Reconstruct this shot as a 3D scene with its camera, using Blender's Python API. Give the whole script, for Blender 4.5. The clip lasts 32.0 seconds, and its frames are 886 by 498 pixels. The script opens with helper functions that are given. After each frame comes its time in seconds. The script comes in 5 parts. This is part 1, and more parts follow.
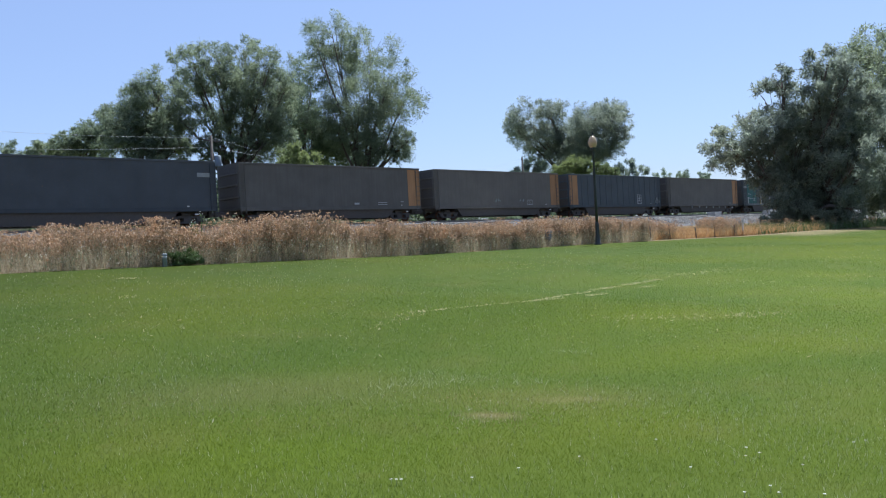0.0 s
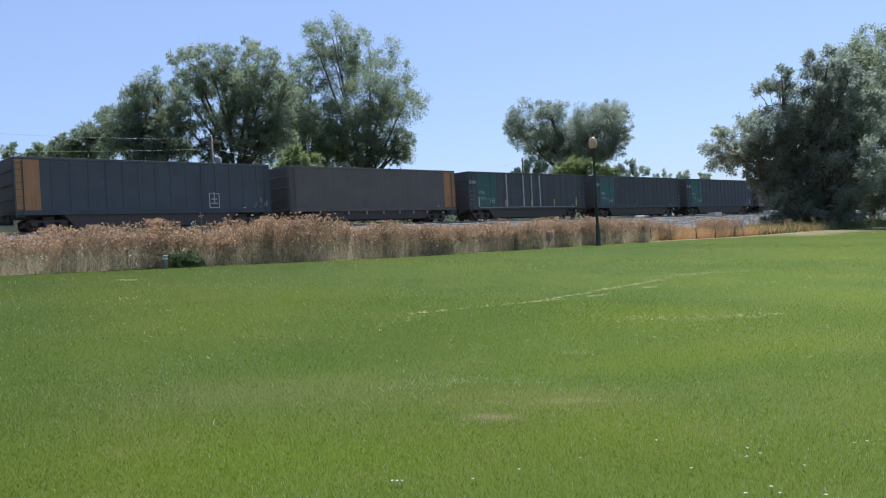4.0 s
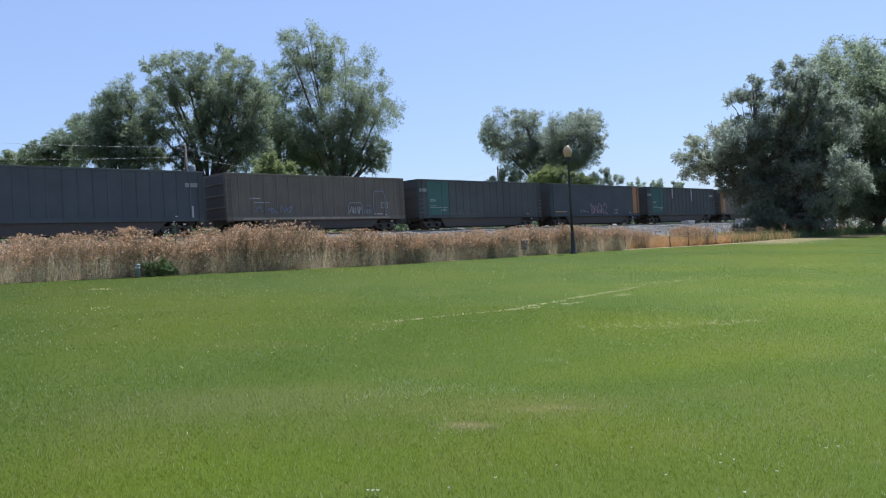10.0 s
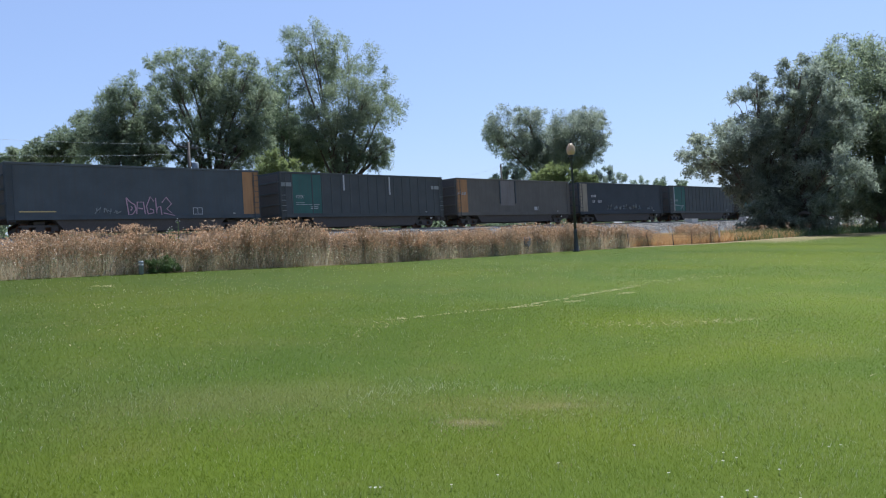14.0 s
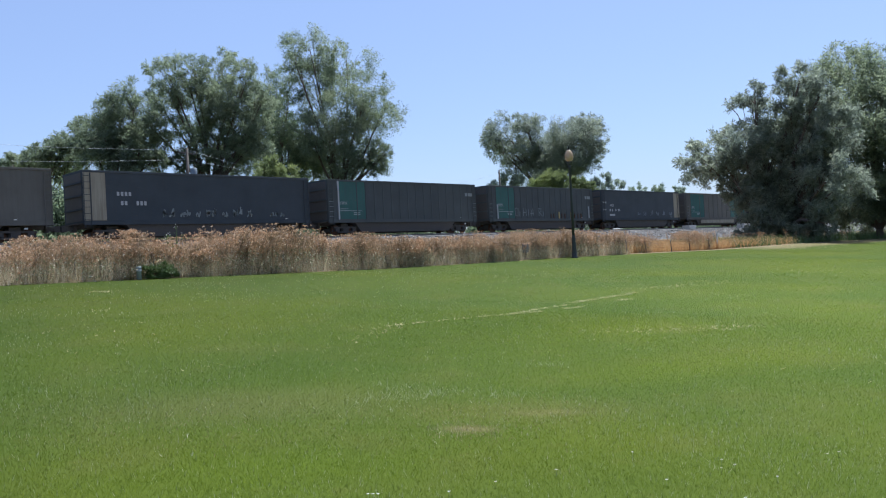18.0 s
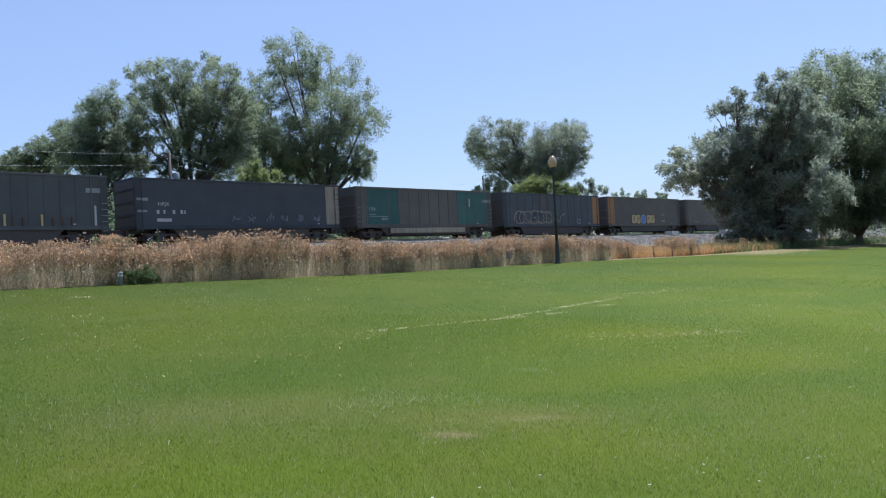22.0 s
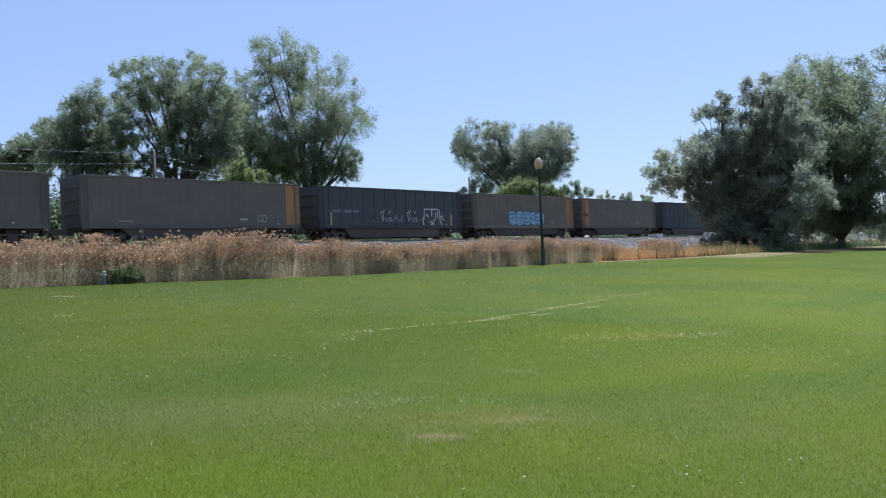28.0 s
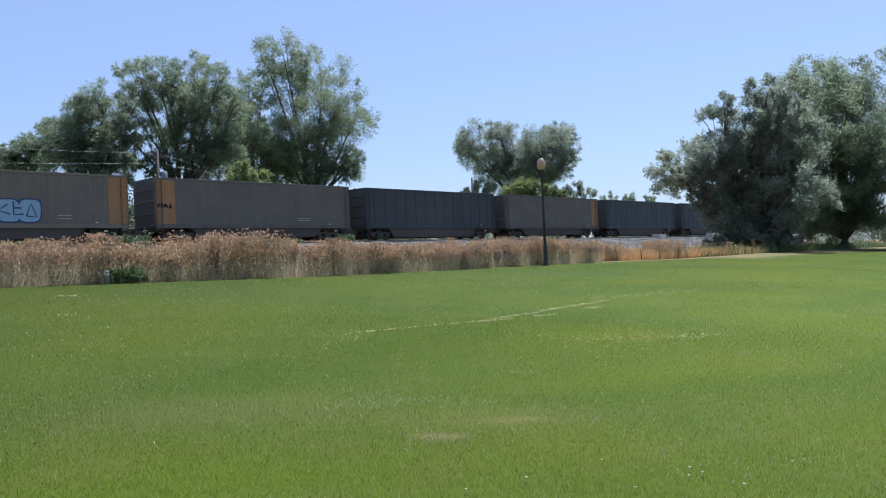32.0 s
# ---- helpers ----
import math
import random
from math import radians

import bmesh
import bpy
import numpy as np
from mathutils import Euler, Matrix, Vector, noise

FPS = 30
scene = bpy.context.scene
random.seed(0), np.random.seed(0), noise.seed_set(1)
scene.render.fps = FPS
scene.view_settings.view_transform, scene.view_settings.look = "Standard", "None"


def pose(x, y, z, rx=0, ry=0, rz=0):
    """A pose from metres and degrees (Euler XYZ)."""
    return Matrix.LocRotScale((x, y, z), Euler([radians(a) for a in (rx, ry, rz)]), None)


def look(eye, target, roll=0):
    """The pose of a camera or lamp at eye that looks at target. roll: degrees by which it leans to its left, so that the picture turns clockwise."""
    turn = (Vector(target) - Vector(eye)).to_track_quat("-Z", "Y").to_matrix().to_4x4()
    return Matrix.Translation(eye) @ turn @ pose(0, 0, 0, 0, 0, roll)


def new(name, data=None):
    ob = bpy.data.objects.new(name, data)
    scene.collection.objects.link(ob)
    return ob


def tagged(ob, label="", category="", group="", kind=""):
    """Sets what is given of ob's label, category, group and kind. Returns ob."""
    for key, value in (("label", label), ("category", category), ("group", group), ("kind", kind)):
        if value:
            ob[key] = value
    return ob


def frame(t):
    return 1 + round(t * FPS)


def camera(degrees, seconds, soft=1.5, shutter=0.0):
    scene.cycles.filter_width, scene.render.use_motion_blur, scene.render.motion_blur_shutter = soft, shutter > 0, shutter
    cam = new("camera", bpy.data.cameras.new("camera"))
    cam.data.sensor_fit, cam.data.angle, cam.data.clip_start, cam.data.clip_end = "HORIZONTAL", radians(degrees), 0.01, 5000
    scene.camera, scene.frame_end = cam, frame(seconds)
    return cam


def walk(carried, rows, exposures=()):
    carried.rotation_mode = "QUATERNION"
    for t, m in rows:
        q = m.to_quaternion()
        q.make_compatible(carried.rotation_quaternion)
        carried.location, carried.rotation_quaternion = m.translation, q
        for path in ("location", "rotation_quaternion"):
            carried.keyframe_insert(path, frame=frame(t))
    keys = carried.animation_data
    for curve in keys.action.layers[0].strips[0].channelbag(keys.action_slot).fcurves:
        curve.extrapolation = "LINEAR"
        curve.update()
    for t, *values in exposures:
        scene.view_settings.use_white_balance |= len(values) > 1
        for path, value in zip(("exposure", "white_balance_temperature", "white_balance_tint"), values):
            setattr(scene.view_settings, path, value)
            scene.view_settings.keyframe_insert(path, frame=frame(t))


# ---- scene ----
import mathutils
from collections import defaultdict

# ---- camera and its path: a hand-held shot from one spot on the lawn ----
EYE = Vector((0.0, 0.0, 1.6))
cam = camera(56.15, 32.0, soft=1.1)


def aim(yaw, tilt, lean):
    """A pose at the eye: degrees to the right of +Y, upwards, and of lean."""
    a, b = radians(yaw), radians(tilt)
    ahead = Vector((math.sin(a) * math.cos(b), math.cos(a) * math.cos(b), math.sin(b)))
    return look(EYE, EYE + ahead * 10, lean)


PATH = [(0, 43.86, -0.202, -3.077),
        (0.5, 44.028, -0.22, -3.093),
        (1, 43.979, -0.289, -3.099),
        (1.5, 43.852, -0.359, -3.112),
        (2, 43.73, -0.404, -3.102),
        (2.5, 43.601, -0.472, -3.173),
        (3, 43.598, -0.436, -3.177),
        (3.5, 43.694, -0.246, -3.178),
        (5.5, 44.69, 0.17, -3.374),
        (6, 45.261, 0.387, -3.398),
        (6.5, 45.647, 0.466, -3.333),
        (7, 45.726, 0.462, -3.343),
        (7.5, 45.662, 0.433, -3.325),
        (8, 45.597, 0.409, -3.349),
        (8.5, 45.479, 0.359, -3.35),
        (9, 45.42, 0.304, -3.345),
        (9.5, 45.422, 0.295, -3.334),
        (10, 45.537, 0.36, -3.285),
        (10.5, 45.804, 0.569, -3.224),
        (11, 45.947, 0.613, -3.219),
        (11.5, 45.935, 0.556, -3.194),
        (12, 45.807, 0.477, -3.2),
        (12.5, 45.681, 0.415, -3.158),
        (13, 45.575, 0.355, -3.178),
        (13.5, 45.432, 0.304, -3.184),
        (14, 45.329, 0.206, -3.156),
        (14.5, 45.203, 0.142, -3.15),
        (16.5, 45.426, 0.364, -3.125),
        (17, 45.394, 0.398, -3.047),
        (17.5, 45.294, 0.462, -3.056),
        (18, 45.475, 0.623, -3.047),
        (18.5, 45.707, 0.713, -3.092),
        (19, 45.795, 0.728, -3.074),
        (19.5, 45.965, 0.811, -3.075),
        (20, 45.966, 0.778, -3.092),
        (20.5, 45.969, 0.759, -3.123),
        (21, 46.105, 0.787, -3.056),
        (21.5, 46.415, 0.885, -3.038),
        (22, 46.614, 0.943, -2.994),
        (22.5, 46.911, 1.071, -2.959),
        (23, 47.374, 1.22, -2.904),
        (23.5, 47.792, 1.361, -2.852),
        (24, 47.984, 1.386, -2.792),
        (24.5, 47.991, 1.332, -2.765),
        (25, 48.011, 1.279, -2.743),
        (25.5, 48.024, 1.22, -2.733),
        (27.5, 47.634, 1.042, -2.735),
        (28, 47.602, 0.973, -2.662),
        (28.5, 47.5, 0.889, -2.705),
        (29, 47.412, 0.853, -2.68),
        (29.5, 47.453, 0.898, -2.642),
        (30, 47.52, 0.933, -2.6),
        (30.5, 47.496, 0.938, -2.594),
        (31, 47.431, 0.928, -2.592),
        (31.5, 47.371, 0.934, -2.578),
        (32, 47.418, 0.992, -2.563)]
walk(cam, [(t, aim(yaw, tilt, lean)) for t, yaw, tilt, lean in PATH], [(0.0, 0.87, 5550, 9), (32.0, 0.87, 5550, 9)])

# ---- sky and sun ----
SUN_AZ, SUN_EL = 72.0, 67.0      # degrees from +Y towards +X, and above the horizon
sky = bpy.data.worlds.new("sky")
sky.use_nodes = True
scene.world = sky
tex = sky.node_tree.nodes.new("ShaderNodeTexSky")
tex.sky_type, tex.sun_disc = "NISHITA", False
tex.sun_elevation, tex.sun_rotation = radians(SUN_EL), radians(SUN_AZ)
tex.air_density, tex.dust_density, tex.ozone_density = 1.0, 1.6, 1.6
tex.altitude = 300
back = sky.node_tree.nodes["Background"]
back.inputs["Strength"].default_value = 0.098
haze = sky.node_tree.nodes.new("ShaderNodeMix")      # summer haze evens out the clear sky
haze.data_type = "RGBA"
haze.inputs["Factor"].default_value = 0.46
haze.inputs["B"].default_value = (2.08, 2.27, 3.42, 1)
sky.node_tree.links.new(tex.outputs["Color"], haze.inputs["A"])
sky.node_tree.links.new(haze.outputs["Result"], back.inputs["Color"])
sun = new("sun", bpy.data.lights.new("sun", "SUN"))
sun.data.energy, sun.data.angle, sun.data.color = 4.4, radians(0.53), (1.0, 0.95, 0.86)
a, b = radians(SUN_AZ), radians(SUN_EL)
sun.matrix_world = look((0, 0, 60), Vector((0, 0, 60)) - Vector((math.sin(a) * math.cos(b), math.cos(a) * math.cos(b), math.sin(b))))


# ---- materials ----
def material(name, rough=0.7, metal=0.0):
    m = bpy.data.materials.new(name)
    m.use_nodes = True
    n, l = m.node_tree.nodes, m.node_tree.links
    p = n["Principled BSDF"]
    p.inputs["Roughness"].default_value, p.inputs["Metallic"].default_value = rough, metal
    return m, n, l, p


def ramp(n, l, src, stops):
    r = n.new("ShaderNodeValToRGB")
    while len(r.color_ramp.elements) < len(stops):
        r.color_ramp.elements.new(0.5)
    for e, (pos, col) in zip(r.color_ramp.elements, stops):
        e.position, e.color = pos, (*col, 1)
    l.new(src, r.inputs["Fac"])
    return r.outputs["Color"]


def noise_tex(n, l, scale, detail=4.0, rough=0.55, vec=None, stretch=None):
    t = n.new("ShaderNodeTexNoise")
    t.inputs["Scale"].default_value, t.inputs["Detail"].default_value, t.inputs["Roughness"].default_value = scale, detail, rough
    if vec is None:
        vec = n.new("ShaderNodeNewGeometry").outputs["Position"]
    if stretch:
        mp = n.new("ShaderNodeMapping")
        mp.inputs["Scale"].default_value = stretch
        l.new(vec, mp.inputs["Vector"])
        vec = mp.outputs["Vector"]
    l.new(vec, t.inputs["Vector"])
    return t.outputs["Fac"]


def mix(n, l, fac, a, b, how="MIX"):
    m = n.new("ShaderNodeMix")
    m.data_type, m.blend_type = "RGBA", how
    for sock, v in ((m.inputs["Factor"], fac), (m.inputs["A"], a), (m.inputs["B"], b)):
        if isinstance(v, (int, float)):
            sock.default_value = v
        elif isinstance(v, tuple):
            sock.default_value = (*v, 1)
        else:
            l.new(v, sock)
    return m.outputs["Result"]


def bump(n, l, p, height, strength=0.3, dist=0.02):
    b = n.new("ShaderNodeBump")
    b.inputs["Strength"].default_value, b.inputs["Distance"].default_value = strength, dist
    l.new(height, b.inputs["Height"])
    l.new(b.outputs["Normal"], p.inputs["Normal"])


def local(n):
    return n.new("ShaderNodeTexCoord").outputs["Object"]


def painted(name, col, dirt=(0.06, 0.05, 0.04), amount=0.5, rough=0.85, seed=0.0, rust=(0.20, 0.12, 0.07)):
    """Weathered paint on steel: streaks running down, grime and specks of rust, all in the thing's own space."""
    m, n, l, p = material(name, rough)
    p.inputs["Specular IOR Level"].default_value = 0.15
    v = local(n)
    big = ramp(n, l, noise_tex(n, l, 0.55, 5, 0.6, v), [(0.3, (0, 0, 0)), (0.75, (1, 1, 1))])
    streak = ramp(n, l, noise_tex(n, l, 1.0, 5, 0.65, v, (5.0, 5.0, 0.35)), [(0.42, (0, 0, 0)), (0.75, (1, 1, 1))])
    fine = noise_tex(n, l, 14.0, 4, 0.6, v)
    c = mix(n, l, big, col, tuple(x * 0.72 for x in col))
    s = n.new("ShaderNodeMath")
    s.operation, s.inputs[1].default_value = "MULTIPLY", amount
    l.new(streak, s.inputs[0])
    c = mix(n, l, s.outputs[0], c, dirt)
    c = mix(n, l, ramp(n, l, fine, [(0.66, (0, 0, 0)), (0.78, (1, 1, 1))]), c, rust)
    info = n.new("ShaderNodeObjectInfo")
    c = mix(n, l, 1.0, c, ramp(n, l, info.outputs["Random"], [(0, (0.85, 0.85, 0.85)), (1, (1.1, 1.08, 1.05))]), "MULTIPLY")
    l.new(c, p.inputs["Base Color"])
    bump(n, l, p, fine, 0.15, 0.004)
    return m


def plain(name, col, rough=0.6, metal=0.0, vary=0.25, scale=12.0):
    m, n, l, p = material(name, rough, metal)
    f = noise_tex(n, l, scale, 4, 0.6, local(n))
    c = mix(n, l, f, tuple(x * (1 - vary) for x in col), tuple(min(1, x * (1 + vary)) for x in col))
    l.new(c, p.inputs["Base Color"])
    bump(n, l, p, f, 0.1, 0.003)
    return m


def leafy(name, dark, light, glow=0.35, patch=0.25):
    """Foliage: each leaf its own shade, the crown in broad patches, light passing through the blades."""
    m, n, l, p = material(name, 0.55)
    g = n.new("ShaderNodeNewGeometry")
    c = mix(n, l, g.outputs["Random Per Island"], dark, light)
    tone = ramp(n, l, noise_tex(n, l, patch, 3), [(0.35, (0.75, 0.78, 0.8)), (0.7, (1.1, 1.08, 1.0))])
    c = mix(n, l, 1.0, c, tone, "MULTIPLY")
    l.new(c, p.inputs["Base Color"])
    t = n.new("ShaderNodeBsdfTranslucent")
    l.new(c, t.inputs["Color"])
    s = n.new("ShaderNodeMixShader")
    s.inputs["Fac"].default_value = glow
    l.new(p.outputs["BSDF"], s.inputs[1])
    l.new(t.outputs["BSDF"], s.inputs[2])
    l.new(s.outputs["Shader"], n["Material Output"].inputs["Surface"])
    return m


def lawn_colour(n, l):
    """Broad patches of fresh, dull and dry grass, with a painted vignette, shared by the turf and its blades."""
    pos = n.new("ShaderNodeNewGeometry").outputs["Position"]
    a = noise_tex(n, l, 0.22, 3, 0.5, pos)
    b = noise_tex(n, l, 0.9, 4, 0.6, pos)
    d = noise_tex(n, l, 3.5, 4, 0.6, pos)
    c = ramp(n, l, a, [(0.34, (0.090, 0.132, 0.017)), (0.5, (0.106, 0.144, 0.016)), (0.66, (0.126, 0.157, 0.014))])
    c = mix(n, l, ramp(n, l, b, [(0.48, (0, 0, 0)), (0.78, (0.5, 0.5, 0.5))]), c, (0.155, 0.163, 0.038))
    c = mix(n, l, ramp(n, l, d, [(0.60, (0, 0, 0)), (0.85, (0.6, 0.6, 0.6))]), c, (0.165, 0.160, 0.038))
    # patches with a place of their own: centre, half length, half width, bearing, colour, strength
    for k, (x, y, u, v, turn, tint, much) in enumerate((
            (6.9, 11.4, 2.2, 1.6, 30, (0.142, 0.172, 0.016), 0.45), (8.0, 7.7, 7.5, 1.3, 4, (0.076, 0.118, 0.012), 0.55),
            (3.7, 6.3, 1.9, 0.8, -32, (0.155, 0.160, 0.046), 0.55), (5.3, 4.4, 1.4, 0.5, -40, (0.168, 0.168, 0.040), 0.5),
            (4.54, 4.30, 0.24, 0.12, -48, (0.262, 0.220, 0.088), 0.75), (5.40, 4.20, 0.42, 0.13, -40, (0.225, 0.200, 0.070), 0.5),
            (2.8, 4.5, 1.2, 0.6, -32, (0.118, 0.168, 0.010), 0.5), (8.6, 4.2, 3.2, 0.7, -20, (0.136, 0.172, 0.012), 0.45),
            (1.6, 7.4, 2.2, 1.4, -15, (0.085, 0.122, 0.015), 0.45), (13.5, 16.0, 8.0, 2.0, 12, (0.130, 0.165, 0.018), 0.35),
            (20.5, 9.2, 4.5, 1.2, -22, (0.085, 0.122, 0.014), 0.4), (28.0, 12.5, 7.0, 1.3, -12, (0.120, 0.155, 0.017), 0.35))):
        mp = n.new("ShaderNodeMapping")
        mp.vector_type = "TEXTURE"
        mp.inputs["Location"].default_value, mp.inputs["Rotation"].default_value, mp.inputs["Scale"].default_value = (x, y, 0), (0, 0, radians(turn)), (u, v, 1000)
        l.new(pos, mp.inputs["Vector"])
        far = n.new("ShaderNodeVectorMath")
        far.operation = "LENGTH"
        l.new(mp.outputs["Vector"], far.inputs[0])
        rim = n.new("ShaderNodeMath")
        rim.operation, rim.inputs[1].default_value = "MULTIPLY_ADD", 0.9
        l.new(d if k % 2 else b, rim.inputs[0])
        l.new(far.outputs["Value"], rim.inputs[2])
        soft = n.new("ShaderNodeMapRange")
        soft.interpolation_type = "SMOOTHSTEP"
        for j, val in enumerate((1.75, 0.5, 0.0, much)):
            soft.inputs[j + 1].default_value = val
        l.new(rim.outputs[0], soft.inputs[0])
        c = mix(n, l, soft.outputs[0], c, tint)
    # darker towards the western side: lens vignette put into the grass colour
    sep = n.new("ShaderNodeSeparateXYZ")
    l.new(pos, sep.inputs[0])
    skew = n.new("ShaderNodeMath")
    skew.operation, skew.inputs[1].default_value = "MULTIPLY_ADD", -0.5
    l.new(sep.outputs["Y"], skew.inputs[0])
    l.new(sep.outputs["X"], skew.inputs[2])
    vignette = n.new("ShaderNodeMapRange")
    vignette.inputs[1].default_value, vignette.inputs[2].default_value = 12.0, -4.0
    l.new(skew.outputs[0], vignette.inputs[0])
    c = mix(n, l, vignette.outputs[0], mix(n, l, 1.0, c, (0.92, 0.92, 1.04), "MULTIPLY"), mix(n, l, 1.0, c, (0.60, 0.62, 0.62), "MULTIPLY"))
    # colour also lowered towards the upper edge, where the sunlit turf renders too bright
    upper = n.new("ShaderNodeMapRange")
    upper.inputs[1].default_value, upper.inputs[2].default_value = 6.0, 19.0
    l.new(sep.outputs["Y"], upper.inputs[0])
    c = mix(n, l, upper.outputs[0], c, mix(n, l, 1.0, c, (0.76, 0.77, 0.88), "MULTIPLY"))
    # trodden dry strip along the edge below the willows
    xyz = n.new("ShaderNodeSeparateXYZ")
    l.new(pos, xyz.inputs[0])
    reach = n.new("ShaderNodeMapRange")
    reach.inputs[1].default_value, reach.inputs[2].default_value = 42.5, 46.5
    l.new(xyz.outputs["X"], reach.inputs[0])
    deep = n.new("ShaderNodeMapRange")
    deep.inputs[1].default_value, deep.inputs[2].default_value = 17.6, 18.9
    l.new(xyz.outputs["Y"], deep.inputs[0])
    both = n.new("ShaderNodeMath")
    both.operation = "MULTIPLY"
    l.new(reach.outputs[0], both.inputs[0])
    l.new(deep.outputs[0], both.inputs[1])
    worn = n.new("ShaderNodeMath")
    worn.operation = "MULTIPLY"
    l.new(both.outputs[0], worn.inputs[0])
    l.new(ramp(n, l, b, [(0.30, (0.45, 0.45, 0.45)), (0.52, (0.95, 0.95, 0.95))]), worn.inputs[1])
    return mix(n, l, worn.outputs[0], c, (0.235, 0.195, 0.10))


def ground_material():
    m, n, l, p = material("turf and dry earth", 0.95)
    p.inputs["Specular IOR Level"].default_value = 0.08
    pos = n.new("ShaderNodeNewGeometry").outputs["Position"]
    xyz = n.new("ShaderNodeSeparateXYZ")
    l.new(pos, xyz.inputs[0])
    edge = n.new("ShaderNodeMath")
    edge.operation = "MULTIPLY_ADD"
    l.new(noise_tex(n, l, 1.6, 4, 0.6, pos), edge.inputs[0])
    edge.inputs[1].default_value = 0.5
    l.new(xyz.outputs["Y"], edge.inputs[2])
    past = n.new("ShaderNodeMath")
    past.operation, past.inputs[1].default_value = "GREATER_THAN", 20.72
    l.new(edge.outputs[0], past.inputs[0])
    dry = ramp(n, l, noise_tex(n, l, 0.8, 5, 0.65, pos), [(0.3, (0.15, 0.11, 0.065)), (0.55, (0.23, 0.17, 0.10)), (0.75, (0.29, 0.23, 0.14))])
    far = n.new("ShaderNodeMath")
    far.operation, far.inputs[1].default_value = "GREATER_THAN", 61.5
    l.new(edge.outputs[0], far.inputs[0])
    meadow = ramp(n, l, noise_tex(n, l, 0.3, 5, 0.6, pos), [(0.3, (0.10, 0.14, 0.04)), (0.7, (0.24, 0.24, 0.09))])
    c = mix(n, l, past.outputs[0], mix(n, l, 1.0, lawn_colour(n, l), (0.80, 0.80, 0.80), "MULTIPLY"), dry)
    c = mix(n, l, far.outputs[0], c, meadow)
    fine = noise_tex(n, l, 30.0, 3, 0.7, pos)
    c = mix(n, l, fine, mix(n, l, 0.12, c, (0.04, 0.06, 0.012)), c)
    l.new(c, p.inputs["Base Color"])
    bump(n, l, p, fine, 0.25, 0.01)
    return m


def blade_material():
    m, n, l, p = material("grass blades", 0.6)
    p.inputs["Specular IOR Level"].default_value = 0.2
    g = n.new("ShaderNodeNewGeometry")
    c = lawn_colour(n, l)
    # the palest few blades carry highlights in their colour
    tone = ramp(n, l, g.outputs["Random Per Island"], [(0.0, (1.28, 1.29, 1.2)), (0.6, (1.5, 1.5, 1.4)), (0.9, (1.9, 1.84, 1.9)), (1.0, (3.1, 2.85, 3.6))])
    c = mix(n, l, 1.0, c, tone, "MULTIPLY")
    l.new(c, p.inputs["Base Color"])
    t = n.new("ShaderNodeBsdfTranslucent")
    l.new(c, t.inputs["Color"])
    s = n.new("ShaderNodeMixShader")
    s.inputs["Fac"].default_value = 0.76
    l.new(p.outputs["BSDF"], s.inputs[1])
    l.new(t.outputs["BSDF"], s.inputs[2])
    l.new(s.outputs["Shader"], n["Material Output"].inputs["Surface"])
    return m


def stone_material(name, cols, scale=16.0):
    m, n, l, p = material(name, 0.9)
    v = n.new("ShaderNodeTexVoronoi")
    v.inputs["Scale"].default_value = scale
    l.new(n.new("ShaderNodeNewGeometry").outputs["Position"], v.inputs["Vector"])
    grey = n.new("ShaderNodeSeparateColor")
    l.new(v.outputs["Color"], grey.inputs[0])
    c = ramp(n, l, grey.outputs[0], [(0.1, cols[0]), (0.5, cols[1]), (0.9, cols[2])])
    c = mix(n, l, ramp(n, l, noise_tex(n, l, 0.7, 4), [(0.4, (0, 0, 0)), (0.7, (0.5, 0.5, 0.5))]), c, tuple(x * 0.55 for x in cols[1]))
    l.new(c, p.inputs["Base Color"])
    bump(n, l, p, v.outputs["Distance"], 0.9, 0.05)
    return m


def island_material(name, stops, rough=0.8, glow=0.0, patch=0.0):
    """Each piece its own shade; patch: how many patches to the metre tell one clump from the next."""
    m, n, l, p = material(name, rough)
    g = n.new("ShaderNodeNewGeometry")
    c = ramp(n, l, g.outputs["Random Per Island"], stops)
    if patch:
        c = mix(n, l, 1.0, c, ramp(n, l, noise_tex(n, l, patch, 3), [(0.34, (0.62, 0.66, 0.68)), (0.5, (0.95, 0.95, 0.95)), (0.68, (1.3, 1.2, 1.12))]), "MULTIPLY")
    l.new(c, p.inputs["Base Color"])
    if glow:
        t = n.new("ShaderNodeBsdfTranslucent")
        l.new(c, t.inputs["Color"])
        s = n.new("ShaderNodeMixShader")
        s.inputs["Fac"].default_value = glow
        l.new(p.outputs["BSDF"], s.inputs[1])
        l.new(t.outputs["BSDF"], s.inputs[2])
        l.new(s.outputs["Shader"], n["Material Output"].inputs["Surface"])
    return m


M = {
    "ground": ground_material(), "blade": blade_material(),
    "ballast": stone_material("crushed stone", ((0.05, 0.047, 0.045), (0.10, 0.095, 0.09), (0.19, 0.18, 0.17))),
    "stalk": island_material("dry weed stalks", [(0.0, (0.23, 0.165, 0.10)), (0.6, (0.39, 0.285, 0.165)), (1.0, (0.58, 0.46, 0.29))], 0.85, 0.5, 2.2),
    "pale_stalk": island_material("pale dry grass stems", [(0.0, (0.31, 0.25, 0.16)), (1.0, (0.60, 0.52, 0.36))], 0.85, 0.35),
    "pale_blade": island_material("pale grass blades", [(0.0, (0.26, 0.31, 0.13)), (1.0, (0.58, 0.58, 0.40))], 0.7, 0.4),
